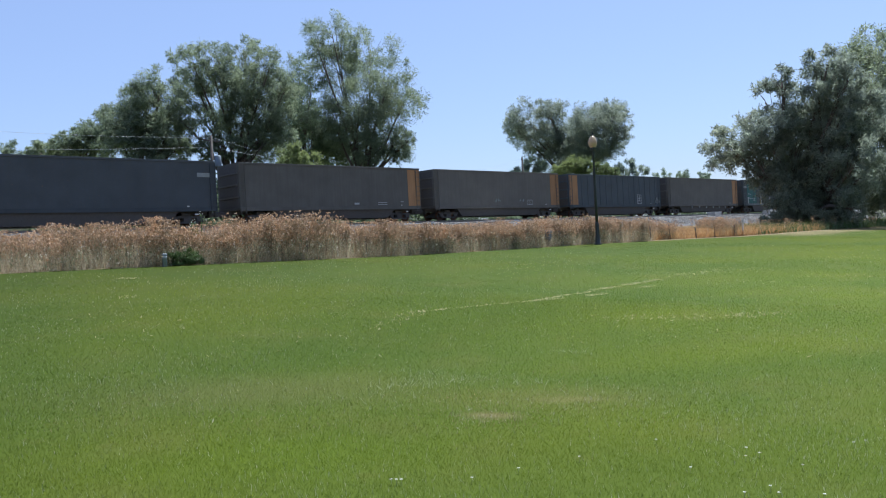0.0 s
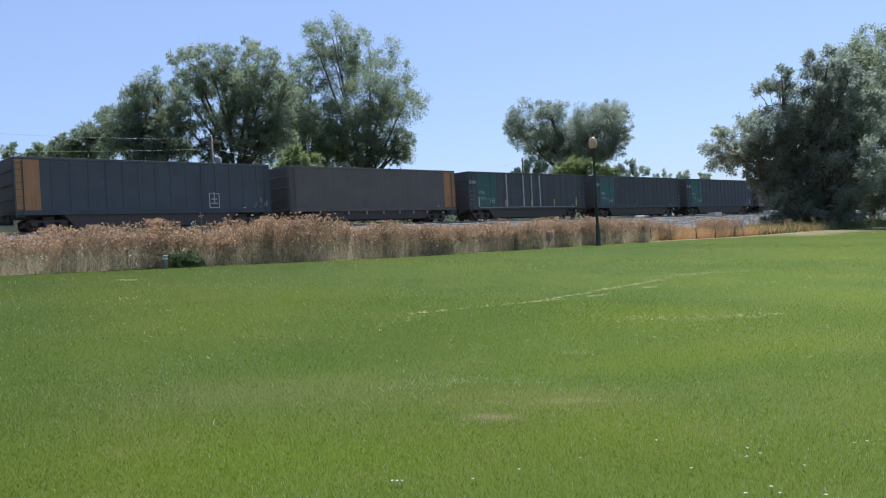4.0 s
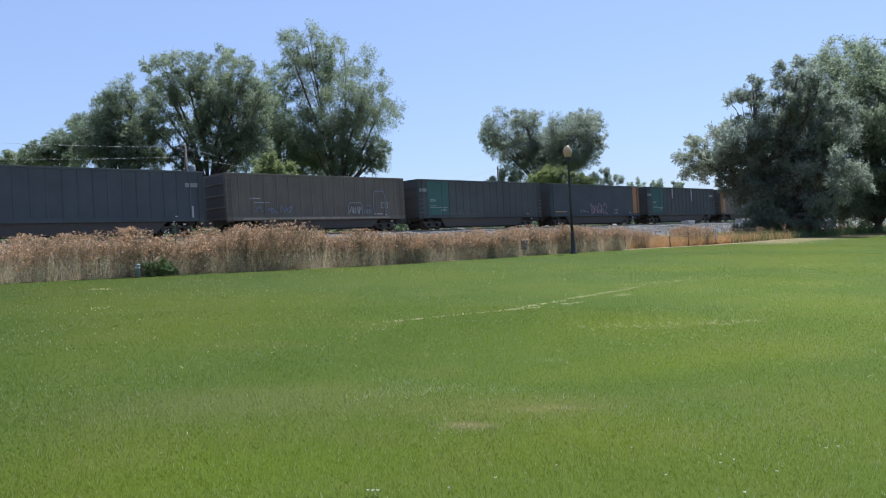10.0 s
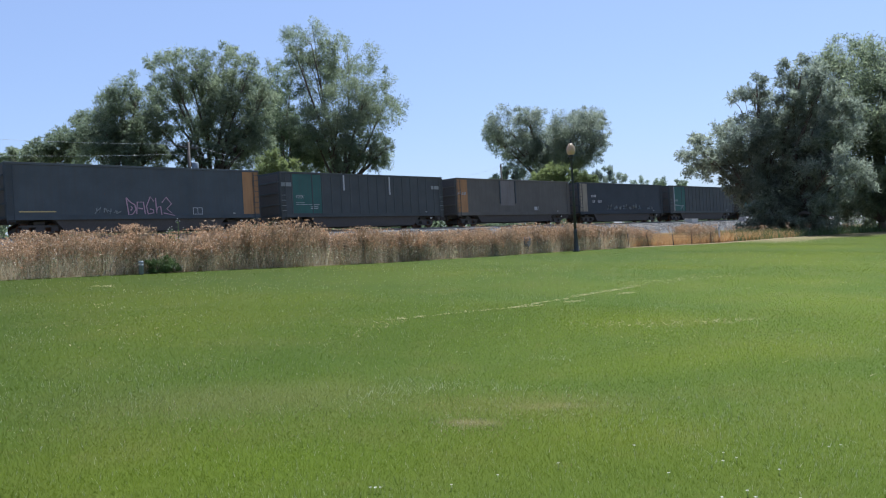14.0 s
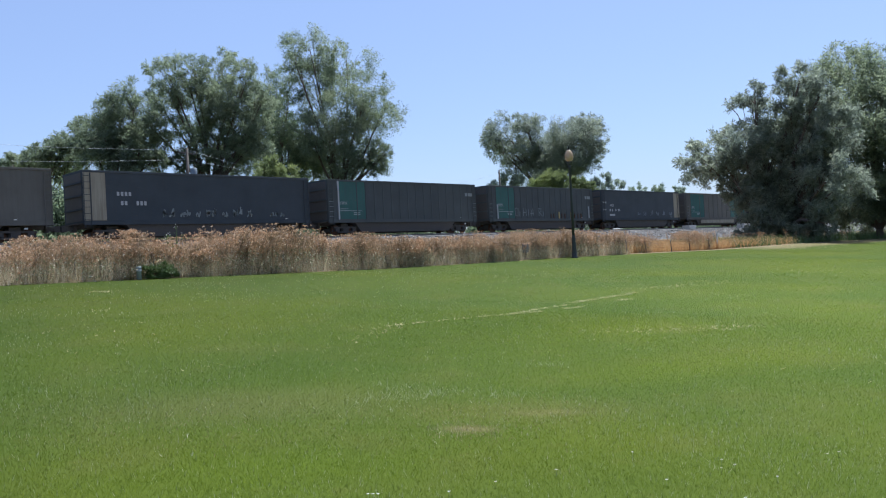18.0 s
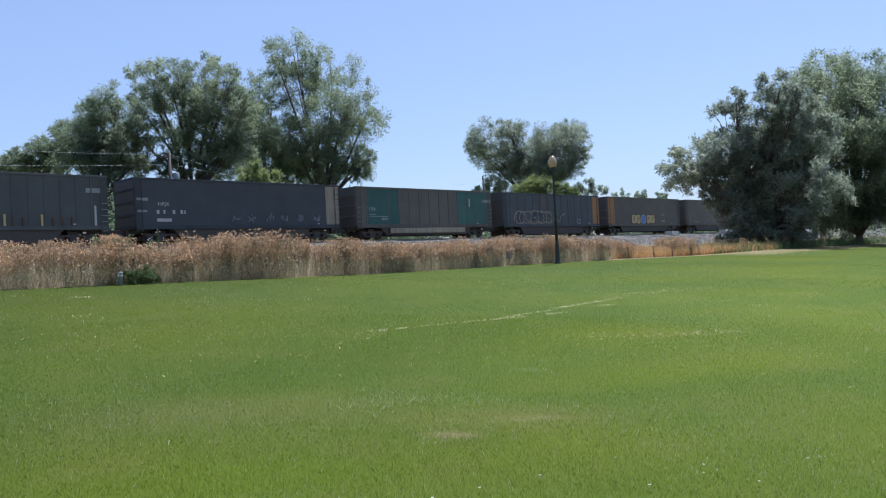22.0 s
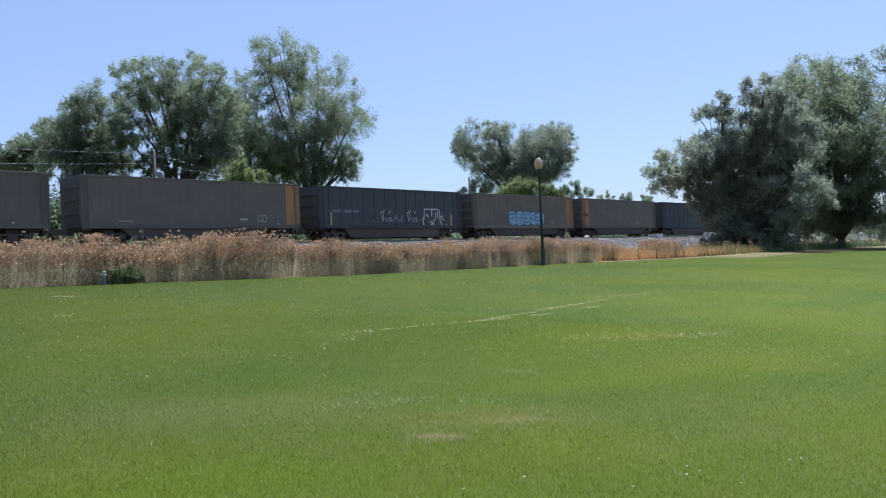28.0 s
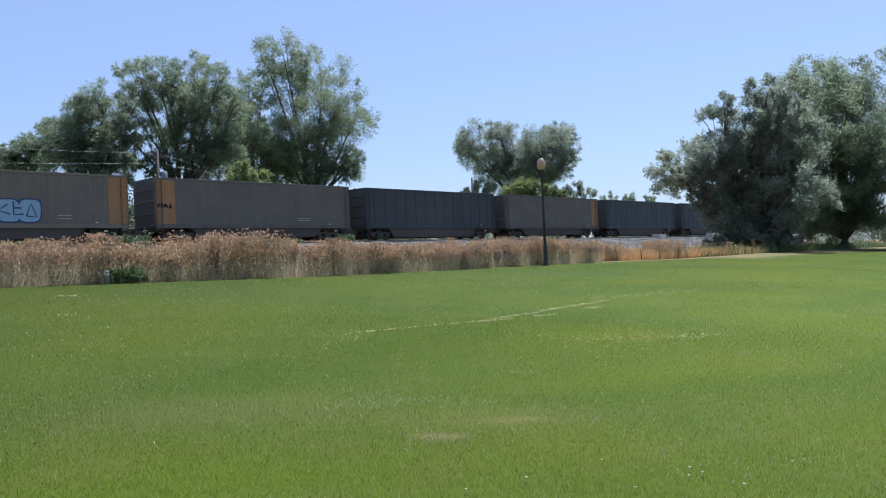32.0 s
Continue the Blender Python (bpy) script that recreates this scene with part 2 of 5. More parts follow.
    "seed": island_material("rusty seed heads", [(0.0, (0.26, 0.153, 0.080)), (0.6, (0.44, 0.290, 0.170)), (0.93, (0.62, 0.46, 0.30)), (1.0, (0.82, 0.75, 0.62))], 0.85, 0.55, 2.2),
    "husk": island_material("withered husks", [(0.0, (0.17, 0.135, 0.08)), (0.55, (0.34, 0.275, 0.165)), (0.88, (0.48, 0.41, 0.27)), (1.0, (0.85, 0.82, 0.74))], 0.85, 0.4, 2.2),
    "sage": island_material("grey-green weed leaves", [(0.0, (0.15, 0.175, 0.085)), (0.6, (0.27, 0.29, 0.165)), (0.9, (0.46, 0.47, 0.32)), (1.0, (0.80, 0.80, 0.66))], 0.8, 0.4, 2.2),
    "straw": island_material("straw", [(0.0, (0.42, 0.34, 0.16)), (1.0, (0.75, 0.68, 0.42))], 0.8, 0.3),
    "stone": island_material("grey stones", [(0.0, (0.07, 0.065, 0.06)), (0.6, (0.17, 0.16, 0.15)), (1.0, (0.34, 0.32, 0.30))], 0.9),
    "amber": island_material("amber dry grass", [(0.0, (0.40, 0.225, 0.088)), (1.0, (0.66, 0.45, 0.22))], 0.8, 0.3),
    "weedgreen": leafy("weed leaves", (0.065, 0.115, 0.035), (0.15, 0.21, 0.075), 0.4, 1.0),
    "willow": leafy("grey-green willow leaves", (0.150, 0.189, 0.124), (0.325, 0.370, 0.240), 0.72),
    "elm": leafy("deep green leaves", (0.102, 0.142, 0.091), (0.228, 0.276, 0.162), 0.72),
    "lime": leafy("yellow-green leaves", (0.165, 0.208, 0.080), (0.305, 0.345, 0.145), 0.6),
    "silver": leafy("silvery leaves", (0.176, 0.209, 0.165), (0.385, 0.419, 0.331), 0.72),
    # lighter leaf colour with the haze of distance mixed into it
    "hazed": leafy("pale distant leaves", (0.26, 0.31, 0.25), (0.40, 0.45, 0.36), 0.6),
    "bark": plain("bark", (0.11, 0.085, 0.065), 0.95, 0.0, 0.5, 6.0),
    "pole": plain("weathered pole timber", (0.085, 0.07, 0.06), 0.9, 0.0, 0.4, 5.0),
    "wire": plain("aluminium cable", (0.36, 0.37, 0.38), 0.5, 0.3, 0.1),
    "dark_metal": plain("black painted metal", (0.018, 0.022, 0.024), 0.45, 0.2, 0.3),
    "ashen": painted("ash-grey car paint", (0.21, 0.205, 0.195), (0.14, 0.125, 0.11), 0.6),
    "lamp_green": plain("dark green-grey lamp paint", (0.030, 0.036, 0.034), 0.6, 0.1, 0.3),
    "steel": plain("worn steel", (0.20, 0.18, 0.17), 0.4, 0.8, 0.3),
    "rusty": plain("rusty iron", (0.12, 0.065, 0.04), 0.85, 0.3, 0.45),
    "grime": plain("greasy undergear", (0.085, 0.078, 0.072), 0.85, 0.1, 0.4),
    "white": plain("white lettering", (0.37, 0.38, 0.38), 0.7, 0, 0.12),
    "patchy": plain("pale reflective panel", (0.22, 0.245, 0.24), 0.7, 0, 0.25, 3.0),
    "ochre": plain("ochre paint", (0.44, 0.34, 0.14), 0.7, 0, 0.2),
    "pink": plain("pink spray paint", (0.40, 0.27, 0.32), 0.7, 0, 0.2),
    "sky_spray": plain("pale blue spray paint", (0.22, 0.36, 0.47), 0.7, 0, 0.12, 3.0),
    "blue_spray": plain("blue spray paint", (0.10, 0.19, 0.42), 0.7, 0, 0.12),
    "black_spray": plain("black spray paint", (0.012, 0.016, 0.022), 0.7, 0, 0.2),
    "ink_spray": plain("dark blue spray lines", (0.025, 0.06, 0.12), 0.7, 0, 0.2),
    "gold_spray": plain("tan spray paint", (0.26, 0.225, 0.165), 0.7, 0, 0.4, 2.0),
    "orange": painted("orange end paint", (0.40, 0.235, 0.115), (0.22, 0.135, 0.08), 0.6),
    "beige": painted("beige end paint", (0.38, 0.35, 0.27), (0.15, 0.11, 0.07), 0.6),
    "grey": painted("grey-brown car paint", (0.149, 0.146, 0.131), (0.108, 0.102, 0.090), 0.65),
    "dun": painted("dun car paint", (0.198, 0.188, 0.156), (0.132, 0.122, 0.102), 0.75),
    "slate": painted("dark slate car paint", (0.094, 0.114, 0.125), (0.084, 0.088, 0.087), 0.6),
    "navy": painted("blue-black car paint", (0.073, 0.086, 0.097), (0.068, 0.073, 0.074), 0.45),
    "maroon": painted("red-brown car paint", (0.098, 0.112, 0.113), (0.086, 0.088, 0.086), 0.6),
    "green": painted("faded green car paint", (0.070, 0.159, 0.141), (0.082, 0.102, 0.100), 0.5),
    "concrete": plain("pale concrete", (0.55, 0.53, 0.49), 0.9, 0, 0.2, 4.0),
    "stucco": plain("cream stucco", (0.50, 0.46, 0.34), 0.95, 0, 0.12, 3.0),
    "shingle": plain("grey shingles", (0.20, 0.20, 0.21), 0.95, 0, 0.35, 5.0),
    "bluegrey": plain("blue-grey enamel", (0.17, 0.20, 0.23), 0.6, 0, 0.2),
    "petal": plain("white petals", (0.55, 0.55, 0.51), 0.6, 0, 0.05),
}


def globe_material():
    m, n, l, p = material("frosted lamp glass", 0.38)
    p.inputs["Base Color"].default_value = (0.56, 0.38, 0.20, 1)
    p.inputs["Transmission Weight"].default_value = 0.35
    p.inputs["Coat Weight"].default_value = 0.5
    p.inputs["Coat Roughness"].default_value = 0.3
    return m


M["globe"] = globe_material()


# ---- mesh helpers ----
def part(name, bm, mat, parent, label=""):
    """Links a bmesh (or a mesh) as one object under a thing."""
    if isinstance(bm, bmesh.types.BMesh):
        me = bpy.data.meshes.new(name)
        bm.to_mesh(me)
        bm.free()
    else:
        me = bm
    if mat is not None and not me.materials:
        me.materials.append(M[mat] if isinstance(mat, str) else mat)
    ob = new(name, me)
    ob.parent = parent
    if label:
        tagged(ob, label)
    return ob


def thing(name, label, category, group="", kind="", at=(0, 0, 0)):
    ob = new(name)
    ob.empty_display_size = 0.3
    ob.location = at
    return tagged(ob, label, category, group, kind)


def mesh_of(bm, name, mat):
    me = bpy.data.meshes.new(name)
    bm.to_mesh(me)
    bm.free()
    me.materials.append(M[mat] if isinstance(mat, str) else mat)
    return me


def arrays(name, verts, faces, mat, smooth=False):
    """A mesh from vertex and face arrays (all faces of one size)."""
    verts, faces = np.asarray(verts, np.float32), np.asarray(faces, np.int32)
    me = bpy.data.meshes.new(name)
    k = faces.shape[1]
    me.vertices.add(len(verts))
    me.vertices.foreach_set("co", verts.ravel())
    me.loops.add(faces.size)
    me.loops.foreach_set("vertex_index", faces.ravel())
    me.polygons.add(len(faces))
    me.polygons.foreach_set("loop_start", np.arange(0, faces.size, k, dtype=np.int32))
    me.polygons.foreach_set("loop_total", np.full(len(faces), k, np.int32))
    if smooth:
        me.polygons.foreach_set("use_smooth", np.ones(len(faces), bool))
    me.update(calc_edges=True)
    me.validate()
    me.materials.append(M[mat] if isinstance(mat, str) else mat)
    return me


def box(bm, x0, x1, y0, y1, z0, z1, bevel=0.0):
    m = Matrix.LocRotScale(((x0 + x1) / 2, (y0 + y1) / 2, (z0 + z1) / 2), None, (x1 - x0, y1 - y0, z1 - z0))
    r = bmesh.ops.create_cube(bm, size=1.0, matrix=m)
    if bevel:
        es = {e for v in r["verts"] for e in v.link_edges}
        bmesh.ops.bevel(bm, geom=list(es), offset=bevel, segments=2, affect="EDGES", profile=0.5)


def boxes(*rows, bevel=0.0):
    bm = bmesh.new()
    for r in rows:
        box(bm, *r, bevel=bevel)
    return bm


def tube(bm, points, radii, sides=7, caps=True):
    """A tapered tube through the points."""
    rings = []
    pts = [Vector(p) for p in points]
    for i, p in enumerate(pts):
        d = (pts[min(i + 1, len(pts) - 1)] - pts[max(i - 1, 0)]).normalized()
        u = d.orthogonal().normalized() if i == 0 else (rings_u - d * rings_u.dot(d)).normalized()
        rings_u = u
        w = d.cross(u)
        rings.append([bm.verts.new(p + radii[i] * (math.cos(t) * u + math.sin(t) * w)) for t in (2 * math.pi * k / sides for k in range(sides))])
    for a, b in zip(rings, rings[1:]):
        for k in range(sides):
            f = bm.faces.new((a[k], a[(k + 1) % sides], b[(k + 1) % sides], b[k]))
            f.smooth = True
    if caps:
        bm.faces.new(rings[0][::-1])
        bm.faces.new(rings[-1])


def lathe(bm, profile, sides=20, centre=(0, 0)):
    """A turned shape from (radius, height) pairs."""
    rings = [[bm.verts.new((centre[0] + r * math.cos(2 * math.pi * k / sides), centre[1] + r * math.sin(2 * math.pi * k / sides), z)) for k in range(sides)] for r, z in profile]
    for a, b in zip(rings, rings[1:]):
        for k in range(sides):
            f = bm.faces.new((a[k], a[(k + 1) % sides], b[(k + 1) % sides], b[k]))
            f.smooth = True
    bm.faces.new(rings[0][::-1])
    bm.faces.new(rings[-1])


# ---- the lie of the land ----
EDGE_X = (-60.0, 6.0, 9.5, 13.7, 18.0, 24.0, 28.0, 36.0, 42.0, 52.0, 68.0, 200.0)
EDGE_Z = (1.5, 1.5, 1.46, 1.40, 1.34, 1.33, 1.34, 1.29, 1.24, 1.29, 1.26, 1.26)


def ground_z(x, y):
    """Height of the ground: the lawn rises to its edge, then dry ground climbs to the railway bank and runs on behind it."""
    x, y = np.asarray(x, float), np.asarray(y, float)
    e = np.interp(x, EDGE_X, EDGE_Z)
    lawn = e * np.interp(y, (-400, -20, 0, 20.3), (-0.6, -0.25, 0.0, 1.0))
    lawn = lawn + 0.025 * np.sin(0.55 * x + 0.3 * y) * np.clip(y / 6, 0, 1) * np.clip((20.3 - y) / 4, 0, 1)
    rest = e + np.interp(y, (20.3, 23, 40, 47, 62, 80, 200, 4000), (0.0, 0.12, 0.75, 1.15, 1.7, 2.9, 3.2, 3.2))
    return np.where(y < 20.3, lawn, rest)


def ground():
    xs = np.unique(np.concatenate([np.linspace(-4000, -200, 12), np.linspace(-200, -10, 12), np.arange(-10, 110, 1.0), np.linspace(110, 400, 20), np.linspace(400, 4500, 14)]))
    ys = np.unique(np.concatenate([np.linspace(-3000, -100, 10), np.linspace(-100, -8, 10), np.arange(-8, 24, 0.7), [20.1, 20.3, 20.5], np.arange(24, 90, 2.0), np.linspace(92, 400, 14), np.linspace(400, 4500, 12)]))
    gx, gy = np.meshgrid(xs, ys)
    gz = ground_z(gx, gy)
    nx, ny = len(xs), len(ys)
    v = np.stack([gx, gy, gz], -1).reshape(-1, 3)
    i = np.arange(nx * ny).reshape(ny, nx)
    f = np.stack([i[:-1, :-1], i[:-1, 1:], i[1:, 1:], i[1:, :-1]], -1).reshape(-1, 4)
    tagged(new("ground", arrays("ground", v, f, "ground", True)), "mown green lawn rising to dry weedy earth", "ground", kind="structure")


def grass():
    """Blades of the mown lawn, thicker near the viewpoint."""
    rng = np.random.default_rng(4)
    n = 1450000
    az = np.radians(np.where(rng.random(n) < 0.72, rng.uniform(4, 86, n) + rng.normal(0, 7, n), np.where(rng.random(n) < 0.6, rng.normal(45, 50, n), rng.uniform(-180, 180, n))))
    r = np.exp(np.interp(rng.random(n), (0.0, 0.028, 0.064, 0.113, 0.173, 0.290, 0.667, 1.0), np.log((0.25, 1.0, 1.8, 2.6, 3.4, 5.0, 14.0, 62.0))))
    x, y = r * np.sin(az), r * np.cos(az)
    keep = y < 20.35 + 0.12 * np.sin(x * 3.1)
    x, y, r = x[keep], y[keep], r[keep]
    n = len(x)
    z = ground_z(x, y)
    h = 0.010 + 0.019 * rng.random(n) ** 1.4
    h = np.where(rng.random(n) < 0.015, h * 1.6, h)
    w = 0.00036 * r * rng.uniform(0.6, 1.3, n)
    t = rng.uniform(0, 2 * np.pi, n)
    lean = rng.normal(0, 0.42, (n, 2)) * h[:, None]
    base = np.stack([x, y, z - 0.006], -1)
    side = np.stack([np.cos(t) * w, np.sin(t) * w, np.zeros(n)], -1)
    tip = base + np.stack([lean[:, 0], lean[:, 1], h], -1)
    v = np.stack([base - side, base + side, tip], 1).reshape(-1, 3)
    f = np.arange(3 * n).reshape(-1, 3)
    tagged(new("lawn_grass", arrays("lawn_grass", v, f, "blade")), "short green blades of mown grass on the lawn", "grass", kind="stuff")


def scatter_blades(name, x, y, height, width, mat, label, category, seed, lean=0.5, lift=0.0):
    rng = np.random.default_rng(seed)
    n = len(x)
    z = ground_z(x, y) + lift
    h = height * rng.uniform(0.5, 1.2, n)
    t = rng.uniform(0, 2 * np.pi, n)
    base = np.stack([x, y, z], -1)
    side = np.stack([np.cos(t), np.sin(t), np.zeros(n)], -1) * (width * rng.uniform(0.6, 1.3, n))[:, None]
    off = rng.normal(0, lean, (n, 2)) * h[:, None]
    tip = base + np.stack([off[:, 0], off[:, 1], h], -1)
    v = np.stack([base - side, base + side, tip], 1).reshape(-1, 3)
    return tagged(new(name, arrays(name, v, np.arange(3 * n).reshape(-1, 3), mat)), label, category, kind="stuff")


def ballast():
    """The stone bed under the track, with its shoulders."""
    prof = [(45.8, 2.35), (48.6, 3.0), (51.2, 3.46), (51.9, 3.56), (53.4, 3.72), (54.4, 3.76), (56.7, 3.76), (59.2, 3.74), (60.0, 3.66), (63.5, 2.4)]
    rng = np.random.default_rng(8)
    xs = np.concatenate([np.linspace(-600, -40, 30), np.arange(-38, 250, 1.5), np.linspace(252, 1500, 40)])
    v, f, k = [], [], len(prof)
    for x in xs:
        for y, z in prof:
            v.append((x, y + rng.normal(0, 0.08), z + rng.normal(0, 0.03)))
    for i in range(len(xs) - 1):
        for j in range(k - 1):
            f.append((i * k + j, (i + 1) * k + j, (i + 1) * k + j + 1, i * k + j + 1))
    tagged(new("railway_ballast", arrays("railway_ballast", v, f, "ballast", True)), "grey crushed-stone bank under the railway track", "ballast", kind="structure")


RAIL_TOP = 3.94
TRACK_Y = 55.55


def track():
    t = thing("railway_track", "straight railway track with worn steel rails on dark sleepers", "track", kind="structure", at=(0, TRACK_Y, RAIL_TOP))
    for s in (-0.7525, 0.7525):
        part("rail", boxes((-600, 1500, s - 0.035, s + 0.035, -0.045, 0.0), (-600, 1500, s - 0.009, s + 0.009, -0.15, -0.045), (-600, 1500, s - 0.07, s + 0.07, -0.17, -0.15)), "steel", t, "steel rail with a polished head")
    me = mesh_of(boxes((-0.11, 0.11, -1.3, 1.3, -0.26, -0.17), bevel=0.01), "sleeper", "pole")
    for k in range(230):
        ob = new("sleeper", me)
        ob.parent = t
        ob.location = (12 + k * 0.58, 0, 0)


ground()
ballast()
track()

# ---- the train: high-sided freight cars, all of one length, running towards -X ----
SPEED, PITCH, LENGTH, FIRST = 13.652, 19.74, 17.89, 49.46
HALF, WIDE, SILL, TOP = LENGTH / 2, 1.55, 1.28, 4.60
SHARED = {}


def shared(key, maker, mat):
    if key not in SHARED:
        SHARED[key] = mesh_of(maker(), key.split("|")[0], mat)
    return SHARED[key]


def hull():
    """Side, end and floor sheets of a car's body, open on top."""
    bm = bmesh.new()
    ring = lambda d, z: [bm.verts.new((sx * (HALF - d), sy * (WIDE - d), z)) for sx, sy in ((-1, -1), (1, -1), (1, 1), (-1, 1))]
    rings = [ring(0.0, SILL - 0.1), ring(0.0, TOP - 0.1), ring(0.06, TOP - 0.1), ring(0.06, SILL)]
    bm.faces.new(rings[0][::-1])
    for p, q in zip(rings, rings[1:]):
        for i in range(4):
            bm.faces.new((p[i], p[(i + 1) % 4], q[(i + 1) % 4], q[i]))
    bm.faces.new(rings[3])
    return bm


def chord():
    o = 0.045
    return boxes((-HALF, HALF, -WIDE - o, -WIDE + 0.1, TOP - 0.14, TOP), (-HALF, HALF, WIDE - 0.1, WIDE + o, TOP - 0.14, TOP),
                 (-HALF, -HALF + 0.12, -WIDE + 0.1, WIDE - 0.1, TOP - 0.14, TOP - 0.004), (HALF - 0.12, HALF, -WIDE + 0.1, WIDE - 0.1, TOP - 0.14, TOP - 0.004), bevel=0.012)


def side_sill():
    return boxes((-HALF, HALF, -0.03, 0.09, SILL - 0.26, SILL + 0.02), bevel=0.01)


def rib(deep=0.035):
    return boxes((-0.05, 0.05, -deep, 0.0, SILL + 0.02, TOP - 0.14), bevel=0.012)


def panel(w=0.85):
    return boxes((0, w, -0.02, 0.0, SILL + 0.03, TOP - 0.15), bevel=0.004)


def ladder():
    bm = boxes((0.0, 0.035, -0.09, -0.05, SILL - 0.45, TOP - 0.2), (0.42, 0.455, -0.09, -0.05, SILL - 0.45, TOP - 0.2))
    for k in range(9):
        z = SILL - 0.35 + k * 0.41
        box(bm, 0.035, 0.42, -0.085, -0.06, z, z + 0.03)
    return bm


# thin dark sheet that paints the shade between cars onto a car's end
def end_sheet():
    return boxes((-0.012, 0.0, -1.32, 1.32, SILL + 0.02, TOP - 0.16))


def end_rib():
    return boxes((-0.09, 0.0, -1.4, 1.4, -0.06, 0.06), bevel=0.012)


def end_step():
    """Crossover platform at a car's end."""
    return boxes((-0.35, 0.0, -1.3, 1.3, SILL - 0.2, SILL - 0.14))


def coupler():
    return boxes((0.0, 0.75, -0.13, 0.13, 0.72, 1.0), (0.55, 0.93, -0.2, 0.17, 0.66, 1.04), (0.0, 0.2, -0.35, 0.35, 0.62, 1.12), bevel=0.02)


def under():
    """Centre sill, cross bearers, air tank and pipes beneath the floor."""
    bm = boxes((-HALF + 0.1, HALF - 0.1, -0.2, 0.2, 0.82, SILL - 0.1))
    for k in range(-3, 4):
        box(bm, k * 1.6 - 0.06, k * 1.6 + 0.06, -WIDE + 0.1, WIDE - 0.1, 0.98, SILL - 0.1)
    return bm


def tub(low, reach):
    """The car's belly between the trucks, its ends sloping in; also stands in for shade."""
    bm = bmesh.new()
    z1 = SILL - 0.12
    v = [bm.verts.new(p) for s in (-1, 1) for p in ((-reach, s * 1.42, z1), (reach, s * 1.42, z1), (reach - 0.9, s * 1.3, low), (-reach + 0.9, s * 1.3, low))]
    for f in ((0, 1, 2, 3), (7, 6, 5, 4), (3, 2, 6, 7), (1, 5, 6, 2), (4, 0, 3, 7), (0, 4, 5, 1)):
        bm.faces.new([v[i] for i in f])
    return bm


def side_frame():
    bm = boxes((-1.25, 1.25, -0.09, 0.09, 0.58, 0.72), (-0.85, 0.85, -0.08, 0.08, 0.2, 0.32), (-0.3, 0.3, -0.1, 0.1, 0.3, 0.6), bevel=0.02)
    for s in (-1, 1):
        box(bm, s * 0.89 - 0.2, s * 0.89 + 0.2, -0.11, 0.11, 0.34, 0.6, 0.02)
    return bm


def bolster():
    """Cross beam, springs and brake beams between a truck's side frames."""
    bm = boxes((-0.35, 0.35, -0.92, 0.92, 0.3, 0.95), (-1.15, 1.15, -0.6, 0.6, 0.36, 0.62), (-1.28, -1.18, -0.9, 0.9, 0.3, 0.5), (1.18, 1.28, -0.9, 0.9, 0.3, 0.5), bevel=0.02)
    for s in (-0.2, 0.0, 0.2):
        for u in (-1, 1):
            bmesh.ops.create_cone(bm, cap_ends=True, segments=10, radius1=0.08, radius2=0.08, depth=0.3, matrix=Matrix.Translation((s, u * 1.0, 0.47)))
    return bm


def wheel():
    bm = bmesh.new()
    m = Matrix.Rotation(math.pi / 2, 4, "X")
    for r, d, y in ((0.42, 0.11, 0.0), (0.45, 0.03, 0.06), (0.12, 0.3, -0.1)):
        bmesh.ops.create_cone(bm, cap_ends=True, segments=24, radius1=r, radius2=r, depth=d, matrix=Matrix.Translation((0, y, 0.42)) @ m)
    return bm


def lettering(key, text, size):
    if key not in SHARED:
        cu = bpy.data.curves.new("letters", "FONT")
        cu.body, cu.size, cu.extrude = text, size, 0.003
        ob = bpy.data.objects.new("letters", cu)
        scene.collection.objects.link(ob)
        bpy.context.view_layer.update()
        me = bpy.data.meshes.new_from_object(ob.evaluated_get(bpy.context.evaluated_depsgraph_get()))
        bpy.data.objects.remove(ob)
        me.transform(Matrix.Rotation(math.pi / 2, 4, "X"))
        me.materials.clear()
        me.materials.append(M["white"])
        SHARED[key] = me
    return SHARED[key]


def bar(w, h):
    """One plain bar of stencilled data."""
    return boxes((0, w, -0.004, 0.0, 0, h))


def stroke(bm, pts, w):
    """A flat sprayed line on a car's side through (x, z) points."""
    P = [Vector((p[0], 0, p[1])) for p in pts]
    L, R = [], []
    for i, p in enumerate(P):
        d = (P[min(i + 1, len(P) - 1)] - P[max(i - 1, 0)]).normalized()
        s = Vector((-d.z, 0, d.x)) * w / 2
        L.append((p + s, p - s))
    top = [[bm.verts.new(q + Vector((0, -0.004, 0))) for q in pair] for pair in L]
    bot = [[bm.verts.new(q) for q in pair] for pair in L]
    for i in range(len(P) - 1):
        bm.faces.new((top[i][0], top[i + 1][0], top[i + 1][1], top[i][1]))
        bm.faces.new((bot[i][0], top[i][0], top[i][1], bot[i][1])) if i == 0 else None
        bm.faces.new((top[i][0], bot[i][0], bot[i + 1][0], top[i + 1][0]))
        bm.faces.new((bot[i][1], top[i][1], top[i + 1][1], bot[i + 1][1]))


def scrawl(seed, width, height, letters, w=0.06):
    """Unreadable sprayed squiggles and drips, one bmesh for each."""
    rng = random.Random(seed)
    step = width / letters
    made = []
    for k in range(letters):
        bm = bmesh.new()
        x0 = k * step
        high = height * rng.uniform(0.6, 1.0)
        # a wavering line that doubles back on itself
        n = rng.randrange(4, 7)
